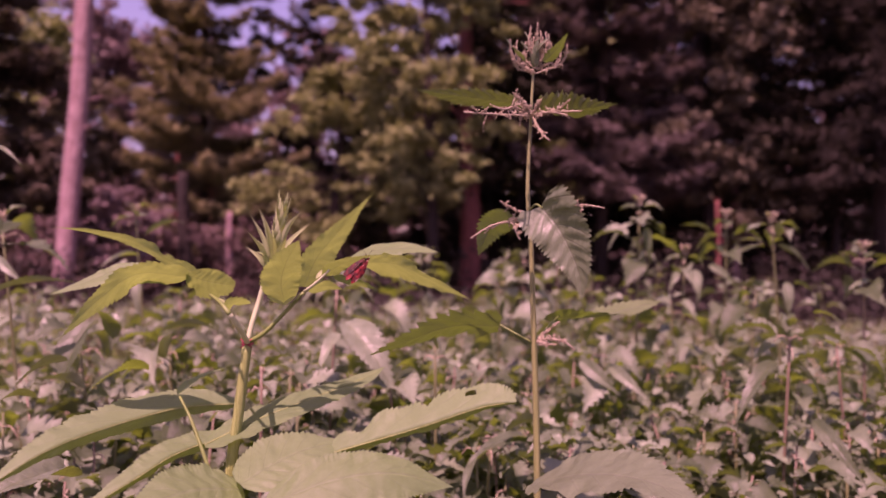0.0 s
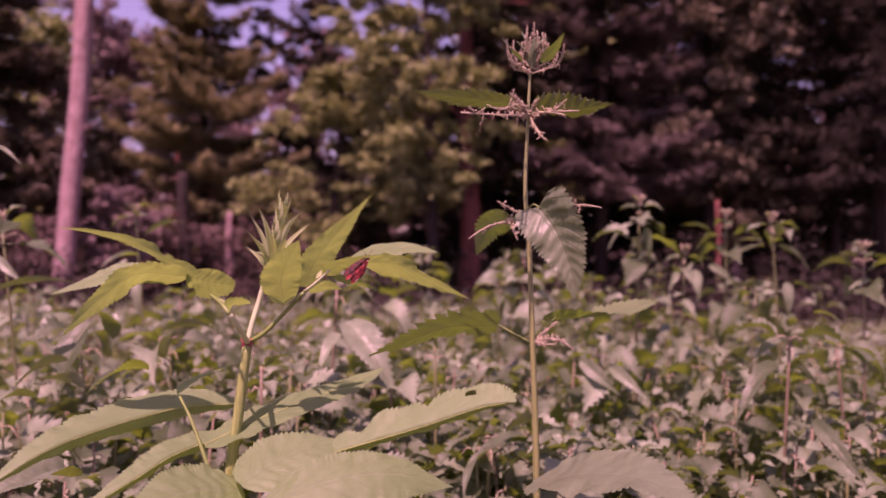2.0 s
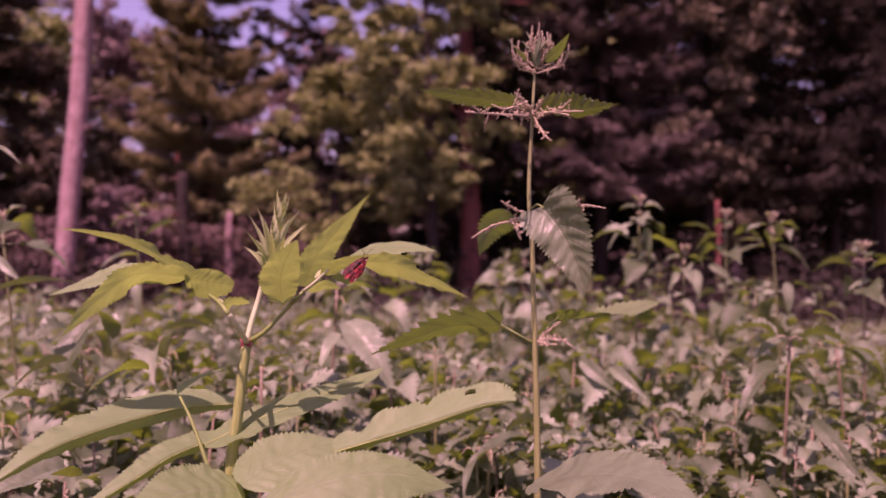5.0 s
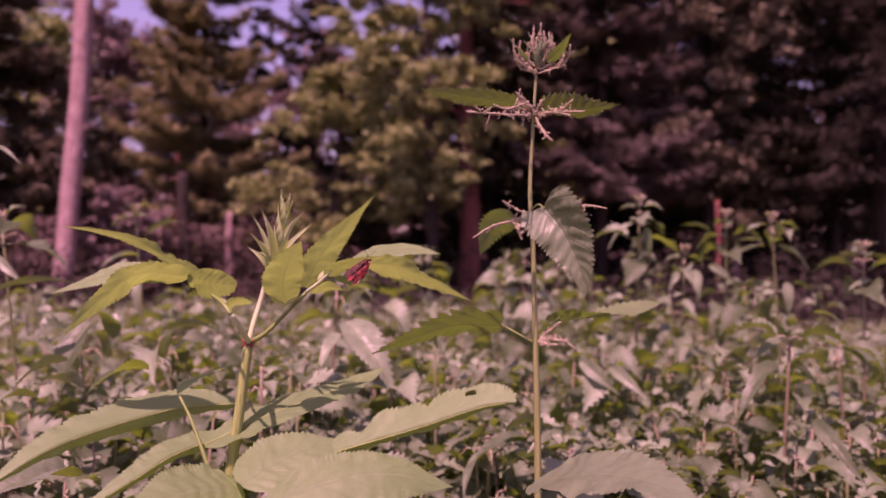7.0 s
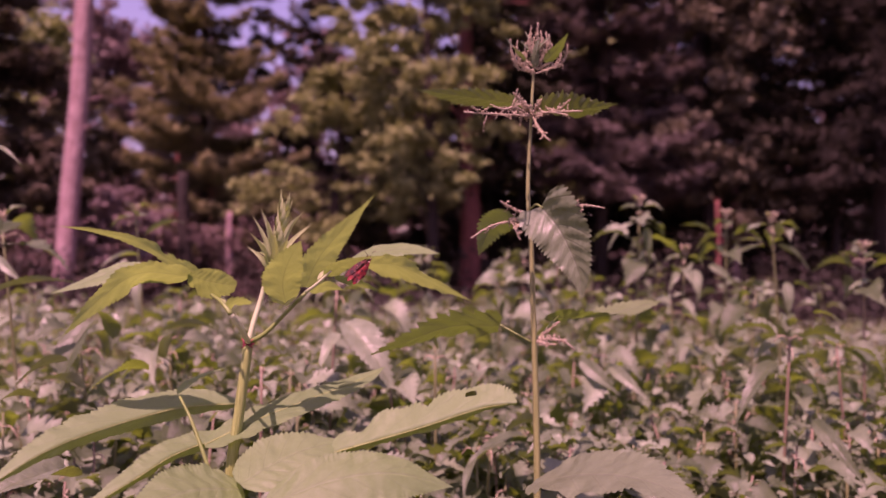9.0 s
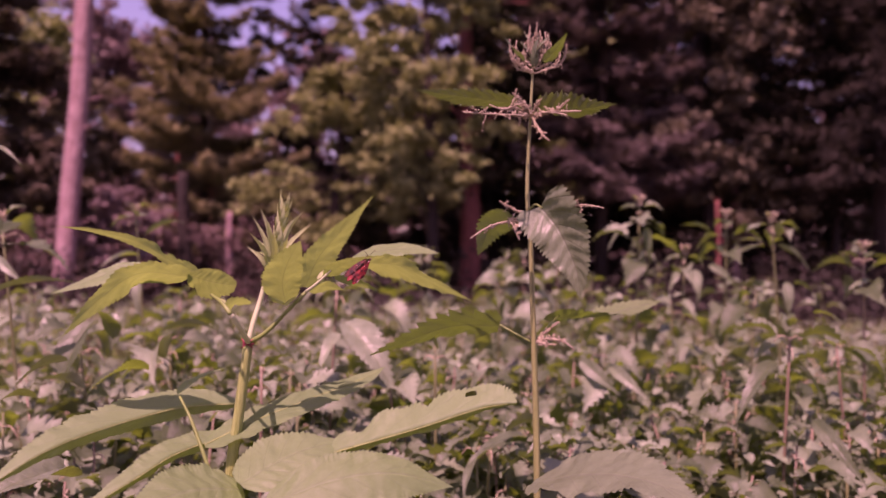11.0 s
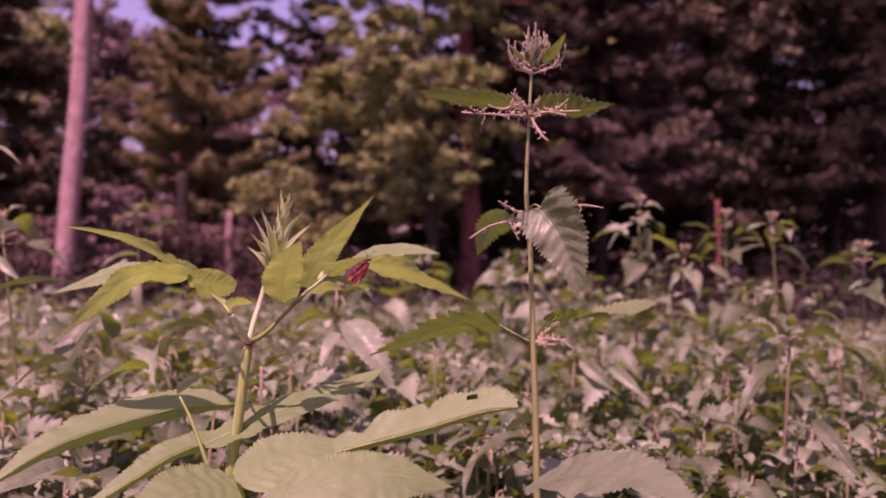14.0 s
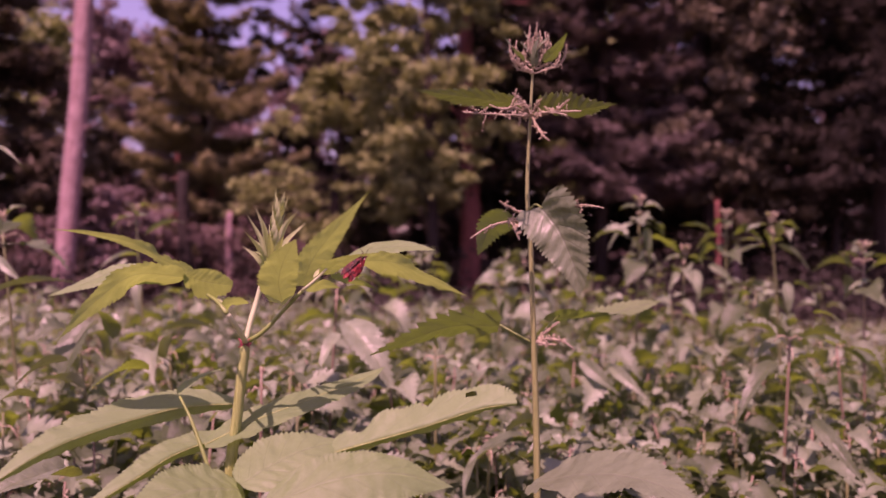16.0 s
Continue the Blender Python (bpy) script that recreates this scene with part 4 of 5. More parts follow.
    frond(shoot, HERB_LEAF, [(-0.0702, 0.5850, 1.2121), (-0.0472, 0.5800, 1.2188), (-0.0242, 0.5750, 1.2204), (-0.0033, 0.5700, 1.2176)], (-0.05, -0.62, 0.78), (0.0081, 0.0083), (5, 5), k=0.7, seed=9, bite=0.06)
    frond(shoot, HERB_LEAF, [(-0.0810, 0.5350, 1.2020), (-0.0663, 0.5270, 1.2102), (-0.0461, 0.5200, 1.2159)], (0, 0.55, 0.83), (0.0064, 0.0065), (5, 5), teeth=14, seed=10, bite=0.06)
    frond(shoot, HERB_LEAF, [(-0.0555, 0.5400, 1.2111), (-0.0321, 0.5350, 1.2097), (-0.0083, 0.5250, 1.1997), (0.0177, 0.5150, 1.1873)], (0, 0.46, 0.89), (0.0320, 0.0126), (8, 8), k=0.6, e=0.8, e2=1.1, seed=11, bite=0.06)
    frond(shoot, HERB_LEAF, [(-0.0762, 0.5500, 1.2007), (-0.0603, 0.5480, 1.1981), (-0.0452, 0.5450, 1.1920)], (0, 0.6, 0.8), (0.0076, 0.0038), (5, 5), teeth=14, seed=12, bite=0.06)
    frond(shoot, HERB_LEAF, [(-0.0956, 0.5600, 1.1916), (-0.0843, 0.5650, 1.1938), (-0.0725, 0.5700, 1.1911)], (0, 0.6, 0.8), (0.0086, 0.0064), (5, 5), teeth=10, seed=13, bite=0.06)
    frond(shoot, BUD_LEAF, [(-0.1100, 0.5480, 1.1824), (-0.1055, 0.5450, 1.1850), (-0.1007, 0.5420, 1.1875)], (-0.1, -0.6, 0.8), (0.0033, 0.0049), (5, 5), teeth=5, seed=51, name="stipule")
    frond(shoot, BUD_LEAF, [(-0.1100, 0.5480, 1.1824), (-0.1145, 0.5450, 1.1842), (-0.1189, 0.5420, 1.1867)], (-0.1, -0.6, 0.8), (0.0026, 0.0019), (5, 5), teeth=5, seed=52, name="stipule")
    frond(shoot, BUD_LEAF, [(-0.0864, 0.5400, 1.2015), (-0.0821, 0.5370, 1.2043), (-0.0778, 0.5340, 1.2059)], (-0.1, -0.6, 0.8), (0.0035, 0.0054), (5, 5), teeth=5, seed=53, name="stipule")
    frond(shoot, BUD_LEAF, [(-0.1461, 0.5300, 1.1848), (-0.1493, 0.5280, 1.1861), (-0.1529, 0.5260, 1.1866)], (-0.1, -0.6, 0.8), (0.0023, 0.0018), (5, 5), teeth=5, seed=54, name="stipule")
    frond(shoot, BUD_LEAF, [(-0.1221, 0.5550, 1.2085), (-0.1255, 0.5525, 1.2263), (-0.1340, 0.5500, 1.2440)], (0.05, 0.6, 0.5), (0.0023, 0.0023), (25, 25), teeth=7, bite=0.04, k=0.6, e=0.6, e2=1.1, seed=60, name="bud_leaf", cols=3)
    frond(shoot, BUD_LEAF, [(-0.1197, 0.5550, 1.2125), (-0.1218, 0.5500, 1.2322), (-0.1269, 0.5450, 1.2484)], (0.05, -0.75, 0.5), (0.0023, 0.0023), (25, 25), teeth=7, bite=0.04, k=0.6, e=0.6, e2=1.1, seed=61, name="bud_leaf", cols=3)
    frond(shoot, BUD_LEAF, [(-0.1229, 0.5550, 1.2077), (-0.1259, 0.5475, 1.2204), (-0.1331, 0.5400, 1.2316)], (0.05, 0.6, 0.5), (0.0023, 0.0023), (25, 25), teeth=7, bite=0.04, k=0.6, e=0.6, e2=1.1, seed=62, name="bud_leaf", cols=3)
    frond(shoot, BUD_LEAF, [(-0.1237, 0.5550, 1.2069), (-0.1287, 0.5525, 1.2145), (-0.1375, 0.5500, 1.2220)], (0.05, -0.75, 0.5), (0.0023, 0.0020), (25, 25), teeth=7, bite=0.04, k=0.6, e=0.6, e2=1.1, seed=63, name="bud_leaf", cols=3)
    frond(shoot, BUD_LEAF, [(-0.1158, 0.5550, 1.2156), (-0.1087, 0.5515, 1.2342), (-0.0979, 0.5480, 1.2462)], (-0.05, 0.6, 0.5), (0.0023, 0.0023), (25, 25), teeth=7, bite=0.04, k=0.6, e=0.6, e2=1.1, seed=64, name="bud_leaf", cols=3)
    frond(shoot, BUD_LEAF, [(-0.1150, 0.5550, 1.2133), (-0.1058, 0.5525, 1.2263), (-0.0923, 0.5500, 1.2381)], (-0.05, -0.75, 0.5), (0.0023, 0.0023), (25, 25), teeth=7, bite=0.04, k=0.6, e=0.6, e2=1.1, seed=65, name="bud_leaf", cols=3)
    frond(shoot, BUD_LEAF, [(-0.1189, 0.5550, 1.2105), (-0.1191, 0.5450, 1.2262), (-0.1208, 0.5350, 1.2403)], (0.05, 0.6, 0.5), (0.0019, 0.0023), (25, 25), teeth=7, bite=0.04, k=0.6, e=0.6, e2=1.1, seed=66, name="bud_leaf", cols=3)
    frond(shoot, BUD_LEAF, [(-0.1166, 0.5550, 1.2117), (-0.1087, 0.5475, 1.2223), (-0.1003, 0.5400, 1.2312)], (-0.05, -0.75, 0.5), (0.0023, 0.0023), (25, 25), teeth=7, bite=0.04, k=0.6, e=0.6, e2=1.1, seed=67, name="bud_leaf", cols=3)
    frond(shoot, BUD_LEAF, [(-0.1181, 0.5550, 1.2093), (-0.1113, 0.5450, 1.2204), (-0.1055, 0.5350, 1.2288)], (-0.05, 0.6, 0.5), (0.0023, 0.0023), (25, 25), teeth=7, bite=0.04, k=0.6, e=0.6, e2=1.1, seed=68, name="bud_leaf", cols=3)
    frond(shoot, BUD_LEAF, [(-0.1205, 0.5550, 1.2085), (-0.1250, 0.5575, 1.2184), (-0.1312, 0.5600, 1.2264)], (0.05, -0.75, 0.5), (0.0023, 0.0023), (25, 25), teeth=7, bite=0.04, k=0.6, e=0.6, e2=1.1, seed=69, name="bud_leaf", cols=3)
    frond(shoot, BUD_LEAF, [(-0.1197, 0.5550, 1.2085), (-0.1162, 0.5425, 1.2204), (-0.1143, 0.5300, 1.2310)], (-0.05, 0.6, 0.5), (0.0023, 0.0023), (25, 25), teeth=7, bite=0.04, k=0.6, e=0.6, e2=1.1, seed=70, name="bud_leaf", cols=3)
    frond(shoot, BUD_LEAF, [(-0.1213, 0.5550, 1.2077), (-0.1241, 0.5500, 1.2157), (-0.1292, 0.5450, 1.2181)], (0.05, -0.75, 0.5), (0.0023, 0.0019), (25, 25), teeth=7, bite=0.04, k=0.6, e=0.6, e2=1.1, seed=71, name="bud_leaf", cols=3)
    c = Vector((-0.1197, 0.5550, 1.2077))
    for i in range(34):
        f = i / 34
        g = i * 2.4
        s = c.lerp(Vector((-0.1122, 0.5550, 1.2490)), f)
        d = Vector((0.34 * math.cos(g) + 0.16, 0.34 * math.sin(g), 1)).normalized()
        leaf(shoot, s, s + d * 0.015, Vector((math.cos(g) * -1, math.sin(g) * -1, 0.3)), 0.0062 * (1.1 - 0.65 * f), BUD_LEAF, name="bud_scale", teeth=5, cols=1, arch=-0.12, fold=0.5, k=0.6, bite=0.15, seed=i)
    # the lower, larger leaflets
    frond(root, HERB_LEAF, [(-0.1539, 0.6000, 1.1026), (-0.1906, 0.5750, 1.1046), (-0.2270, 0.5350, 1.0992), (-0.2514, 0.5000, 1.0918), (-0.2762, 0.4750, 1.0751)], (0.05, -0.45, 0.89), (0.0101, 0.0235), (-95, 8), teeth=46, k=0.72, e=0.75, e2=0.8, seed=14, bite=0.036, quilt=0.024, rib=0.0005)
    frond(root, HERB_LEAF, [(-0.1536, 0.5600, 1.0876), (-0.1787, 0.5300, 1.0826), (-0.1962, 0.5050, 1.0732), (-0.2242, 0.4800, 1.0575)], (0.1, -0.6, 0.8), (0.0085, 0.0158), (-100, 0), teeth=36, k=0.62, e=0.5, e2=0.8, seed=15, bite=0.036, quilt=0.024, rib=0.0005)
    frond(root, HERB_LEAF, [(-0.1315, 0.5200, 1.0621), (-0.1570, 0.4950, 1.0690), (-0.1857, 0.4650, 1.0659)], (0.1, -0.6, 0.8), (0.0320, 0.0238), (0, 0), teeth=34, k=0.8, e=0.6, e2=0.8, seed=16, bite=0.036, quilt=0.024)
    frond(root, HERB_LEAF, [(-0.1643, 0.5450, 1.0849), (-0.1336, 0.5600, 1.0984), (-0.0978, 0.5850, 1.1093), (-0.0627, 0.6100, 1.1194), (-0.0452, 0.6200, 1.1279)], (0, -0.35, 0.94), (0.0136, 0.0174), (10, 5), teeth=40, k=0.62, e=0.7, e2=1.0, seed=17, bite=0.036, quilt=0.024, rib=0.0005)
    frond(root, HERB_LEAF, [(-0.1291, 0.5050, 1.0696), (-0.1129, 0.5200, 1.0777), (-0.0932, 0.5350, 1.0843), (-0.0707, 0.5500, 1.0860)], (-0.2, -0.6, 0.77), (0.0264, 0.0219), (0, 0), teeth=26, k=0.75, e=0.5, e2=0.55, bites=((0.9, -1, 0.4, 0.06),), seed=18, bite=0.036, quilt=0.024)
    frond(root, HERB_LEAF, [(-0.1032, 0.4600, 1.0708), (-0.0651, 0.4700, 1.0827), (-0.0288, 0.4800, 1.0839), (0.0063, 0.4900, 1.0726)], (0, -0.62, 0.78), (0.0194, 0.0266), (0, -10), teeth=44, k=0.7, e=0.7, e2=1.1, seed=19, bite=0.036, quilt=0.024)
    frond(root, HERB_LEAF, [(-0.1822, 0.5450, 1.1200), (-0.1756, 0.5600, 1.1276), (-0.1583, 0.5800, 1.1334)], (-0.2, -0.1, 0.97), (0.0056, 0.0090), (15, 15), teeth=14, seed=20, bite=0.036, quilt=0.024)
    part("leaf_stalk", tube([(-0.1814, 0.5450, 1.1184), (-0.1728, 0.5400, 1.1054), (-0.1658, 0.5350, 1.0924), (-0.1575, 0.5300, 1.0742), (-0.1510, 0.5300, 1.0576)], 0.0009, 0.0014, 8, 0.1), SHADE_TONED_STALK, root)
    # the large leaflet
    big = frond(root, HERB_LEAF, [(-0.0806, 0.5400, 1.0792), (-0.0493, 0.5350, 1.0893), (-0.0129, 0.5300, 1.1011), (0.0248, 0.5250, 1.1146), (0.0483, 0.5200, 1.1193)], (-0.1, -0.62, 0.78), (0.0264, 0.0073), (0, -100), teeth=46, k=0.8, e=0.6, e2=0.32, bites=((0.52, -1, 0.3, 0.03), (0.4, -1, 0.12, 0.05), (0.2, -1, 0.45, 0.08)), seed=21, bite=0.036, quilt=0.024, name="leaf", label="large toothed leaflet with a small hole eaten in it", pivot=True, hole=[(i, 1) for i in range(95, 102)], rib=0.0006)
    return root, shoot, big


# ---- the near nettle ----
def build_near_nettle():
    root = thing("tall_nettle", (0.08, 0.65, 0), "single tall stinging nettle with drooping toothed leaves and pink flower strings", "nettle")
    pivot = (0.0775, 0.6500, 0.9326)
    part("lower_stem", tube([(0.08, 0.65, 0), (0.079, 0.65, 0.5), pivot], 0.0034, 0.003, 8, 0.15, 3), NETTLE_STEM, root)
    shoot = part("shoot", tube([pivot, (0.0775, 0.6500, 1.0152), (0.0766, 0.6500, 1.0812), (0.0748, 0.6500, 1.1439), (0.0724, 0.6500, 1.2205), (0.0696, 0.6500, 1.2669), (0.0715, 0.6500, 1.3133), (0.0743, 0.6500, 1.3667), (0.0768, 0.6500, 1.3850)], 0.003, 0.0006, 8, 0.15, 4), NETTLE_STEM, root, "long thin upright stem", at=pivot)
    for p in (((0.0453, 0.6600, 1.1582), (0.0580, 0.6550, 1.1512), (0.0738, 0.6500, 1.1429)), ((0.1030, 0.7000, 1.1615), (0.0887, 0.6750, 1.1530), (0.0752, 0.6500, 1.1439)), ((0.0779, 0.6200, 1.2523), (0.0744, 0.6350, 1.2558), (0.0710, 0.6500, 1.2520)), ((0.0627, 0.6700, 1.2468), (0.0665, 0.6600, 1.2450), (0.0710, 0.6500, 1.2465)), ((0.0590, 0.6450, 1.3384), (0.0655, 0.6500, 1.3356), (0.0729, 0.6500, 1.3319)), ((0.0820, 0.6450, 1.3347), (0.0780, 0.6500, 1.3328), (0.0729, 0.6500, 1.3310))):
        part("leaf_stalk", tube(p, 0.0007, 0.001, 6, 0, 3), SHADE_TONED_STALK, shoot)
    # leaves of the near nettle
    frond(shoot, SUN_TINTED_NETTLE, [(0.0468, 0.6550, 1.1564), (0.0074, 0.6500, 1.1564), (-0.0274, 0.6500, 1.1452), (-0.0599, 0.6500, 1.1327)], (-0.05, 0.48, 0.87), (0.0214, 0.0196), (12, 5), teeth=14, k=0.45, e=0.38, e2=1.0, bite=0.14, quilt=0.03, seed=22)
    frond(shoot, SUN_TINTED_NETTLE, [(0.0905, 0.7000, 1.1595), (0.1349, 0.7100, 1.1586), (0.1688, 0.7250, 1.1646), (0.2040, 0.7400, 1.1714)], (0, 0.12, 1.0), (0.0190, 0.0190), (10, 10), twist=85, teeth=18, seed=23)
    frond(shoot, SUN_TINTED_NETTLE, [(0.0579, 0.6700, 1.2492), (0.0414, 0.6900, 1.2377), (0.0314, 0.7100, 1.2144)], (0.3, 0.6, 0.75), (0.0135, 0.0143), (10, 10), teeth=14, k=0.6, e=0.6, seed=24)
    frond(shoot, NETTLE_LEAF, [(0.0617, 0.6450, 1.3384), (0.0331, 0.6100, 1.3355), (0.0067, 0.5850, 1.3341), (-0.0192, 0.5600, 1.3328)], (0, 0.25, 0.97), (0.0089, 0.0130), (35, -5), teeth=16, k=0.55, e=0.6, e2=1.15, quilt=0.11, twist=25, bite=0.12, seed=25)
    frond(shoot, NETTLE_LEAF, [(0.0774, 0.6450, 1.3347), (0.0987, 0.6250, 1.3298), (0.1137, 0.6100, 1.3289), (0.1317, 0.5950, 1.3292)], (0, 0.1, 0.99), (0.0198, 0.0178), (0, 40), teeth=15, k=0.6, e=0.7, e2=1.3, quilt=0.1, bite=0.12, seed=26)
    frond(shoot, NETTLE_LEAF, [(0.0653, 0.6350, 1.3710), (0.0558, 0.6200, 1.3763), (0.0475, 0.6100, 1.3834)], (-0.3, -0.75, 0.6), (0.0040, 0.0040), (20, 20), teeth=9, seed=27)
    frond(shoot, SUN_TINTED_NETTLE, [(0.0825, 0.6450, 1.3725), (0.0919, 0.6400, 1.3814), (0.0995, 0.6300, 1.3923)], (-0.5, 0.7, 0.4), (0.0076, 0.0052), (15, 15), teeth=9, seed=28)
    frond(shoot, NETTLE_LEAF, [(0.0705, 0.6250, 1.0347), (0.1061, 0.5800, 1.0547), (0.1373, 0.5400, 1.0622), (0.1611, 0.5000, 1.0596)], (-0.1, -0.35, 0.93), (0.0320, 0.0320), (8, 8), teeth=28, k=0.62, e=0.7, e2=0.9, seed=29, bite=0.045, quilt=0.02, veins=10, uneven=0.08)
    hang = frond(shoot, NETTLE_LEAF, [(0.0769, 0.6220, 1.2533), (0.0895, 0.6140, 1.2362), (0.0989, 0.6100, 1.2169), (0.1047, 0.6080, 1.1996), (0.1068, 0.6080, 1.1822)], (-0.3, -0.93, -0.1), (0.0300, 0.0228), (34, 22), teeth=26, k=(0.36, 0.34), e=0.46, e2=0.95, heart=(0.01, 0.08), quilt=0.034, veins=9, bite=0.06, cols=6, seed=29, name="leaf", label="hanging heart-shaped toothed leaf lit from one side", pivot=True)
    def flower_strings(first, *paths):
        for i, p in enumerate(paths):
            part("flower_string", spike(p, 0.0014, first + i, 70, 6), FLOWER, shoot)

    # top node, away from the sun
    flower_strings(100,
        [(0.0709, 0.6450, 1.3287), (0.0549, 0.6000, 1.3276), (0.0435, 0.5750, 1.3214), (0.0336, 0.5600, 1.3220)],
        [(0.0709, 0.6450, 1.3310), (0.0588, 0.6050, 1.3328), (0.0518, 0.5850, 1.3357)],
        [(0.0719, 0.6450, 1.3310), (0.0633, 0.6150, 1.3338), (0.0557, 0.5950, 1.3343)],
        [(0.0709, 0.6450, 1.3283), (0.0447, 0.5900, 1.3203), (0.0264, 0.5600, 1.3160), (0.0148, 0.5450, 1.3142)],
        [(0.0728, 0.6450, 1.3287), (0.0756, 0.6300, 1.3172), (0.0788, 0.6200, 1.3090), (0.0835, 0.6150, 1.3039)],
        [(0.0728, 0.6450, 1.3287), (0.0609, 0.6050, 1.3220), (0.0501, 0.5800, 1.3186)])
    # top node, sunny side
    flower_strings(106,
        [(0.0737, 0.6450, 1.3296), (0.0832, 0.6100, 1.3254), (0.0939, 0.5950, 1.3207)],
        [(0.0737, 0.6450, 1.3296), (0.0876, 0.6100, 1.3267), (0.0956, 0.5950, 1.3326)],
        [(0.0737, 0.6450, 1.3310), (0.0777, 0.6250, 1.3383)],
        [(0.0737, 0.6450, 1.3296), (0.0890, 0.6050, 1.3250), (0.1037, 0.5900, 1.3228)])
    # middle node
    flower_strings(110,
        [(0.0691, 0.6450, 1.2458), (0.0544, 0.6300, 1.2529), (0.0447, 0.6200, 1.2576)],
        [(0.0691, 0.6450, 1.2426), (0.0522, 0.6300, 1.2420), (0.0359, 0.6200, 1.2373), (0.0214, 0.6100, 1.2283)],
        [(0.0691, 0.6450, 1.2426), (0.0576, 0.6300, 1.2375), (0.0602, 0.6200, 1.2271)],
        [(0.0691, 0.6450, 1.2444), (0.0522, 0.6300, 1.2438)],
        [(0.0710, 0.6480, 1.2500), (0.0900, 0.6300, 1.2520), (0.1080, 0.6100, 1.2540), (0.1225, 0.6000, 1.2510)])
    # lower node
    flower_strings(115,
        [(0.0765, 0.6450, 1.1454), (0.0859, 0.6300, 1.1484), (0.0957, 0.6200, 1.1469), (0.1036, 0.6200, 1.1407)],
        [(0.0765, 0.6450, 1.1454), (0.0814, 0.6300, 1.1440), (0.0890, 0.6200, 1.1452)],
        [(0.0774, 0.6450, 1.1467), (0.0850, 0.6400, 1.1542), (0.0927, 0.6300, 1.1620)])
    r = random.Random(4)
    c = Vector((0.0750, 0.6480, 1.3658))
    arms = ((-46, 0.034, 0), (-40, 0.029, 0), (-52, 0.024, 0), (-33, 0.022, 0.004), (-30, 0.02, 0.012), (-22, 0.023, 0.013), (-3, 0.024, 0.013), (9, 0.02, 0.013), (20, 0.021, 0.012), (28, 0.02, 0.01), (40, 0.024, 0.003), (48, 0.033, 0), (55, 0.034, 0), (0, 0.02, 0.004), (-12, 0.02, 0.006), (14, 0.02, 0.006))
    for i, (a, L, rise) in enumerate(arms):
        a = radians(a + r.uniform(-3, 3))
        d = Vector((math.sin(a), r.uniform(-0.3, 0.3), math.cos(a))).normalized()
        s = c + Vector((0.001 + 0.2 * rise, 0, rise - 0.002))
        part("flower_string", spike([s, s + d * L * 0.5 + Vector((d.x * 0.006, 0, -0.003)), s + d * L * 0.8 + Vector((d.x * 0.002, 0, -0.001)), s + d * L + Vector((-d.x * 0.004, 0, 0.004))], 0.00125, 200 + i, 120, 5), FLOWER, shoot)
    for i in range(5):
        a = radians(-50 + 100 * (i + r.random()) / 5)
        d = Vector((math.sin(a), r.uniform(-0.7, 0.3), math.cos(a))).normalized()
        s = c + Vector((0, 0, 0.012 * r.random()))
        leaf(shoot, s, s + d * r.uniform(0.018, 0.032), Vector((-d.x, -0.5, 0.5)), r.uniform(0.004, 0.007), NETTLE_LEAF, teeth=7, cols=2, arch=0.08, fold=0.5, k=0.65, bite=0.3, seed=i)
    return root, shoot, hang


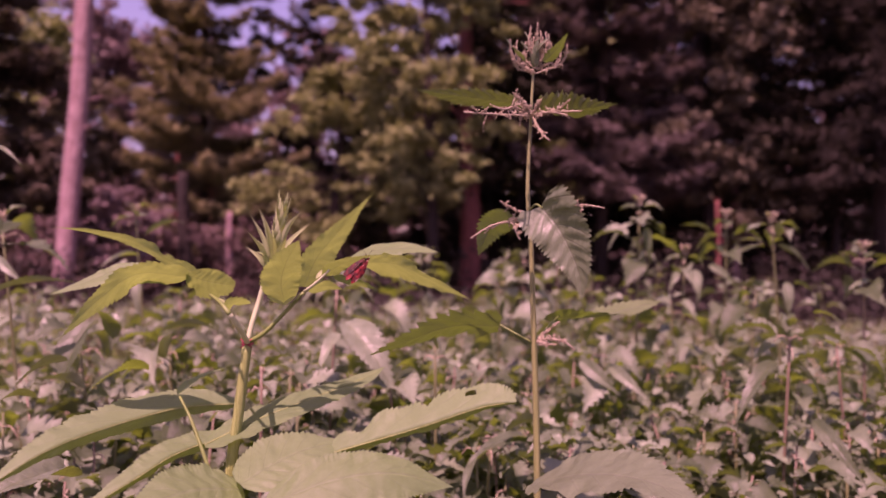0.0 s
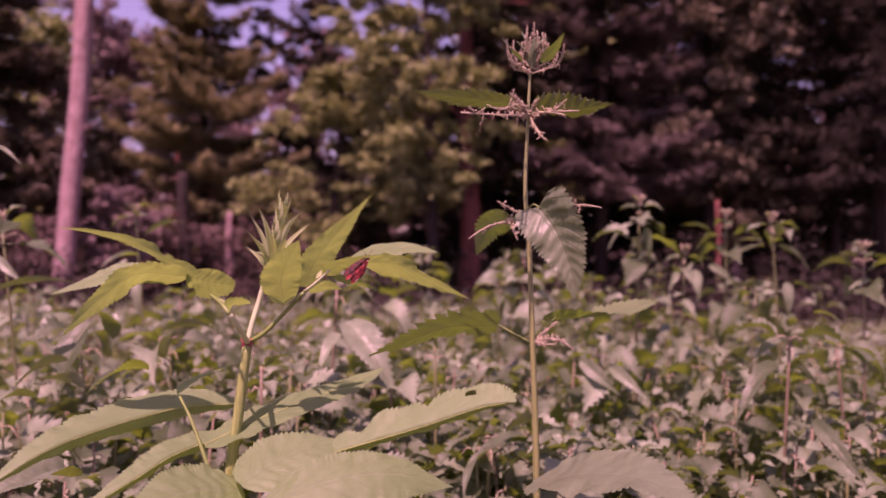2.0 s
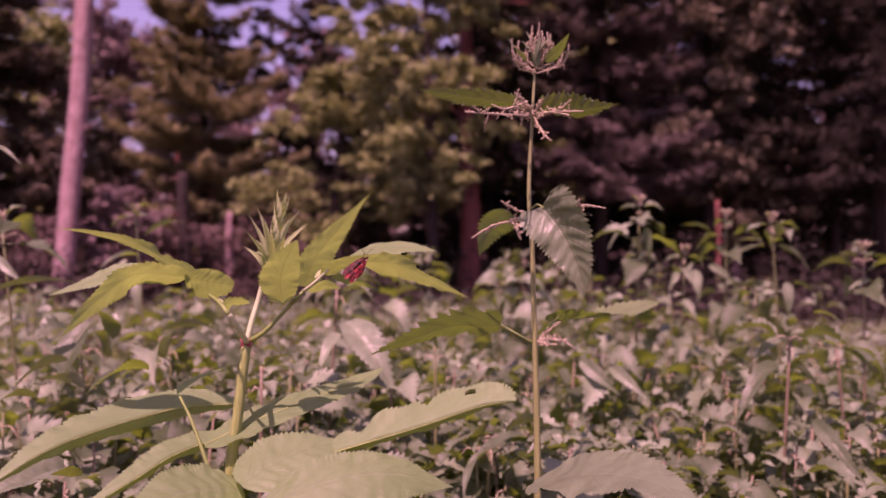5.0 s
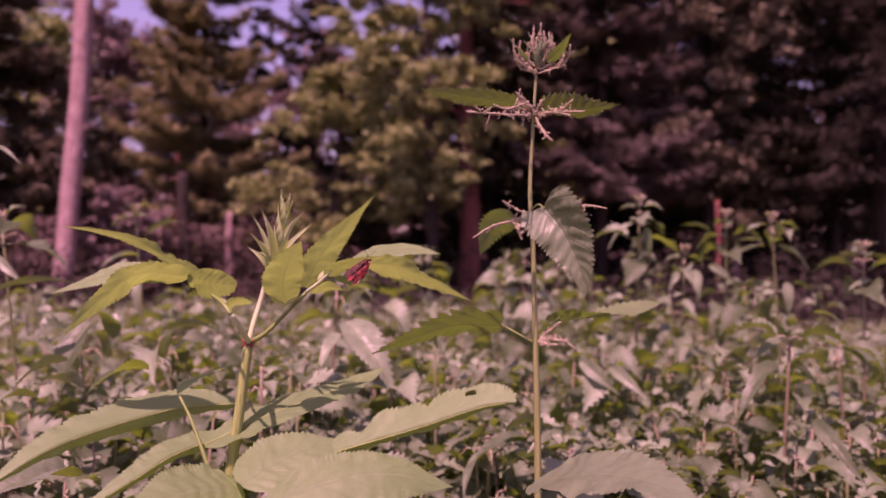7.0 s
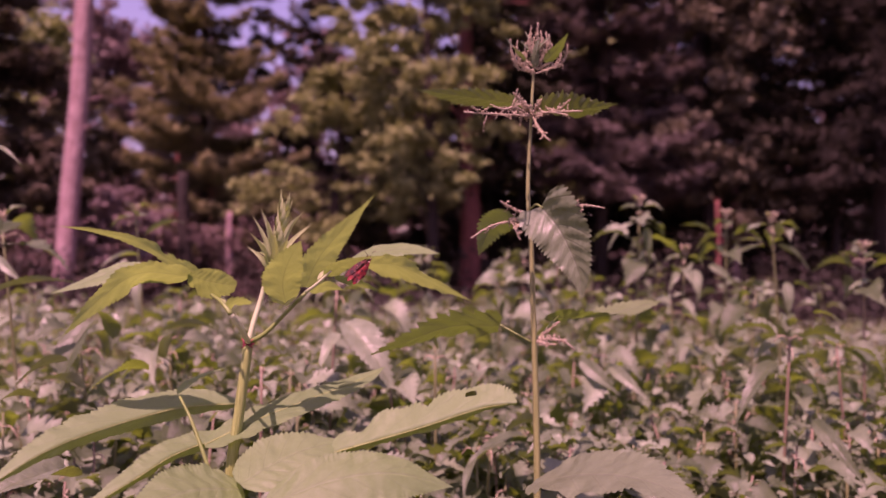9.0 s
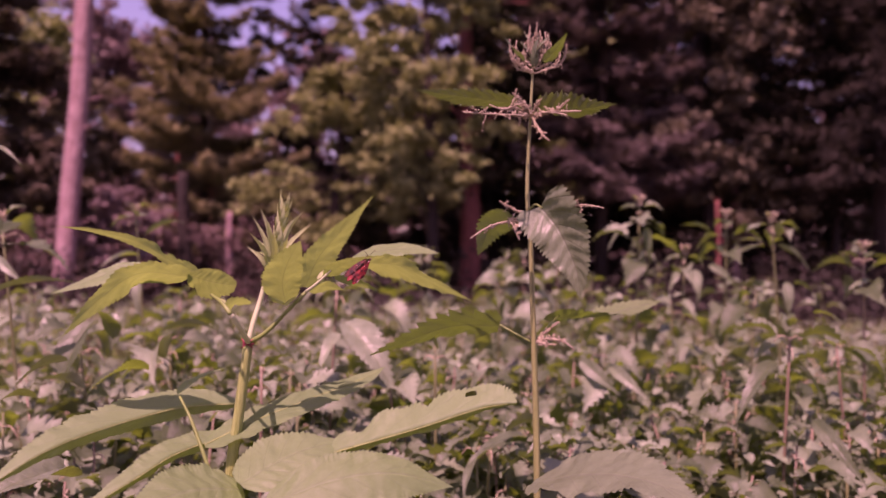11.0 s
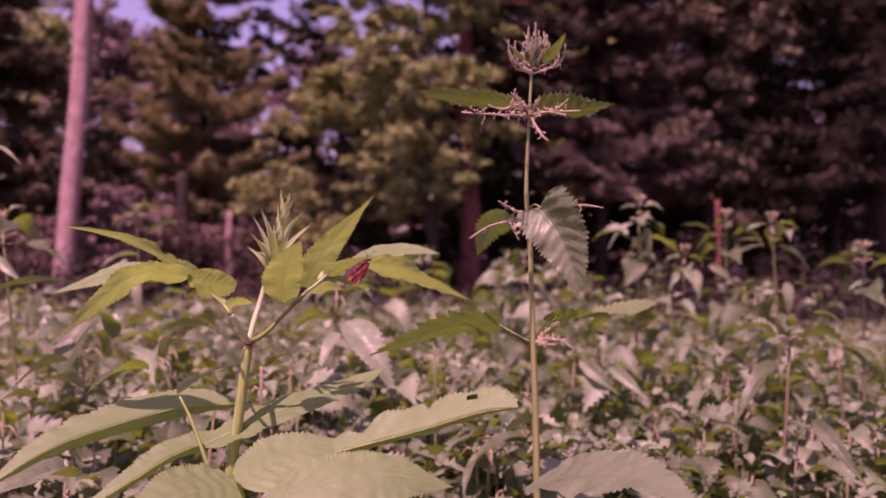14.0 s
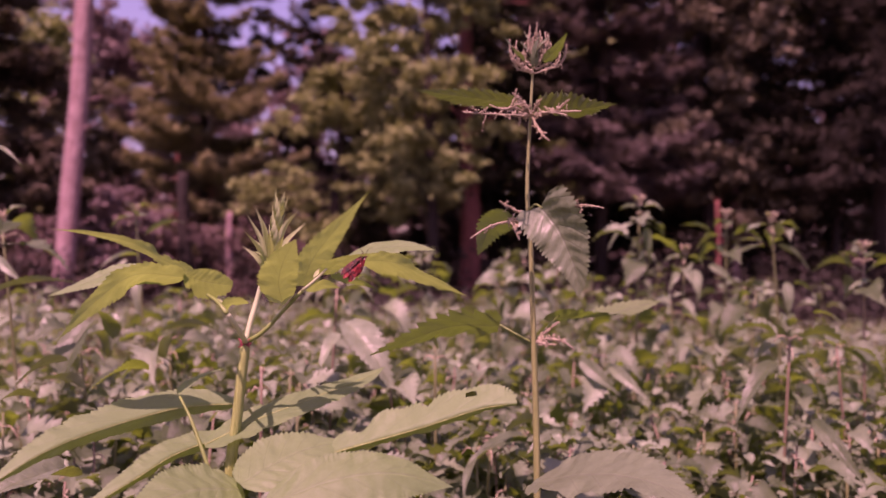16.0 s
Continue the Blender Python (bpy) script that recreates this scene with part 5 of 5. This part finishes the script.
# ---- the moth ----
def build_moth():
    at = Vector((-0.0585, 0.5350, 1.2074))
    root = thing("moth", at, "small dark brown and red moth resting on a leaf", "moth")
    head, tail = Vector((-0.0502, 0.5280, 1.2151)), Vector((-0.0614, 0.5270, 1.2000))
    part("body", tube([head, head.lerp(tail, .3), head.lerp(tail, .65), tail], 0.0022, 0.0012, 8, 0, 3), MOTH_BROWN, root)
    T = dict(teeth=10, per=1, cols=3, k=1.9, e=0.65, fold=0.2, arch=0.06)
    leaf(root, (-0.0486, 0.5230, 1.2160), (-0.0658, 0.5210, 1.2018), (-0.5, -0.8, 0.3), 0.0046, MOTH_BROWN, name="forewing", label="dark brown mottled forewing", **T)
    leaf(root, (-0.0484, 0.5225, 1.2150), (-0.0566, 0.5205, 1.2000), (0.5, -0.85, 0.1), 0.0044, MOTH_RED, name="forewing", label="dark forewing with ragged cream bands", **T)
    leaf(root, (-0.0520, 0.5222, 1.2110), (-0.0602, 0.5200, 1.1972), (0.1, -0.95, 0.2), 0.0046, MOTH_RED, name="hindwing", label="red hindwing with pale marks", **T)
    leaf(root, (-0.0550, 0.5217, 1.2085), (-0.0640, 0.5197, 1.1996), (-0.3, -0.9, 0.2), 0.0036, MOTH_RED, name="hindwing", label="red hindwing with pale marks", **T)
    for g in (-1, 1):
        part("feeler", tube([head, head + Vector((0.003 * g, -0.002, 0.004)), head + Vector((0.005 * g, -0.002, 0.004))], 0.00015, 0.0001, 4), MOTH_BROWN, root)
    return root


herb, herb_shoot, big_leaflet = build_herb()
near_nettle, nettle_shoot, hanging_leaf = build_near_nettle()
moth = build_moth()


# ---- what the wind moves ----
def motions():
    times = [0, .5, 1, 1.5, 2, 2.5, 3, 3.5, 4, 6.5, 7, 7.5, 8, 8.5, 9, 11.5, 12, 12.5, 13, 13.5, 14, 14.5, 15, 15.5, 16]
    nettle_sway = [0, -2, -2.5, -3, -5.2, -5, 0, -2, 0, 4, 5, 4.5, 4.5, 5, 0.5, -1, 0, -5, -3, -1, -3, -3.7, 2, -1.7, -1]
    leaf_swing = [0, -1.5, -1.5, -8.5, -13, -11, -1.5, -6, -3, 4, 4.5, 3, 3, 4.5, 0, -5, -7, -9, -3.5, -1.5, -8, -6, 0, -3.5, -5]
    herb_sway = [0, 1.5, -2.5, -3, 0, 0, 1, 0, -3, 0, 4, 3, 2, 4, 3.5, 2.5, 0, 0, -3, 4.5, 3.5, -2.5, -3, -0.5, -6]
    leaflet_bob = [0, -1, -2, -1, 0, 2, 1.5, 1.5, 0, -4.5, 0, 0, 0.5, 2, 2, 2, 5, -1, -1, 4, 11.5, -3, 1, 8, 3]
    deg = math.degrees

    def sway(ob, angles):
        p = ob.location.copy()
        walk(ob, [(t, pose(*p, 0, a, 0)) for t, a in zip(times, angles)])

    sway(nettle_shoot, [deg(v / 890) for v in nettle_sway])
    sway(hanging_leaf, [-deg((v - 0.62 * n) / 150) for v, n in zip(leaf_swing, nettle_sway)])
    herb_turn = [deg(v / 530) for v in herb_sway]
    sway(herb_shoot, herb_turn)
    sway(big_leaflet, [deg(v / 414) for v in leaflet_bob])
    pivot, at = HOME[herb_shoot.name], HOME[moth.name]
    rows = []
    for t, a in zip(times, herb_turn):
        m = Matrix.Translation(pivot) @ pose(0, 0, 0, 0, a, 0) @ Matrix.Translation(-pivot) @ Matrix.Translation(at)
        rows.append((t, m))
    walk(moth, rows)


motions()
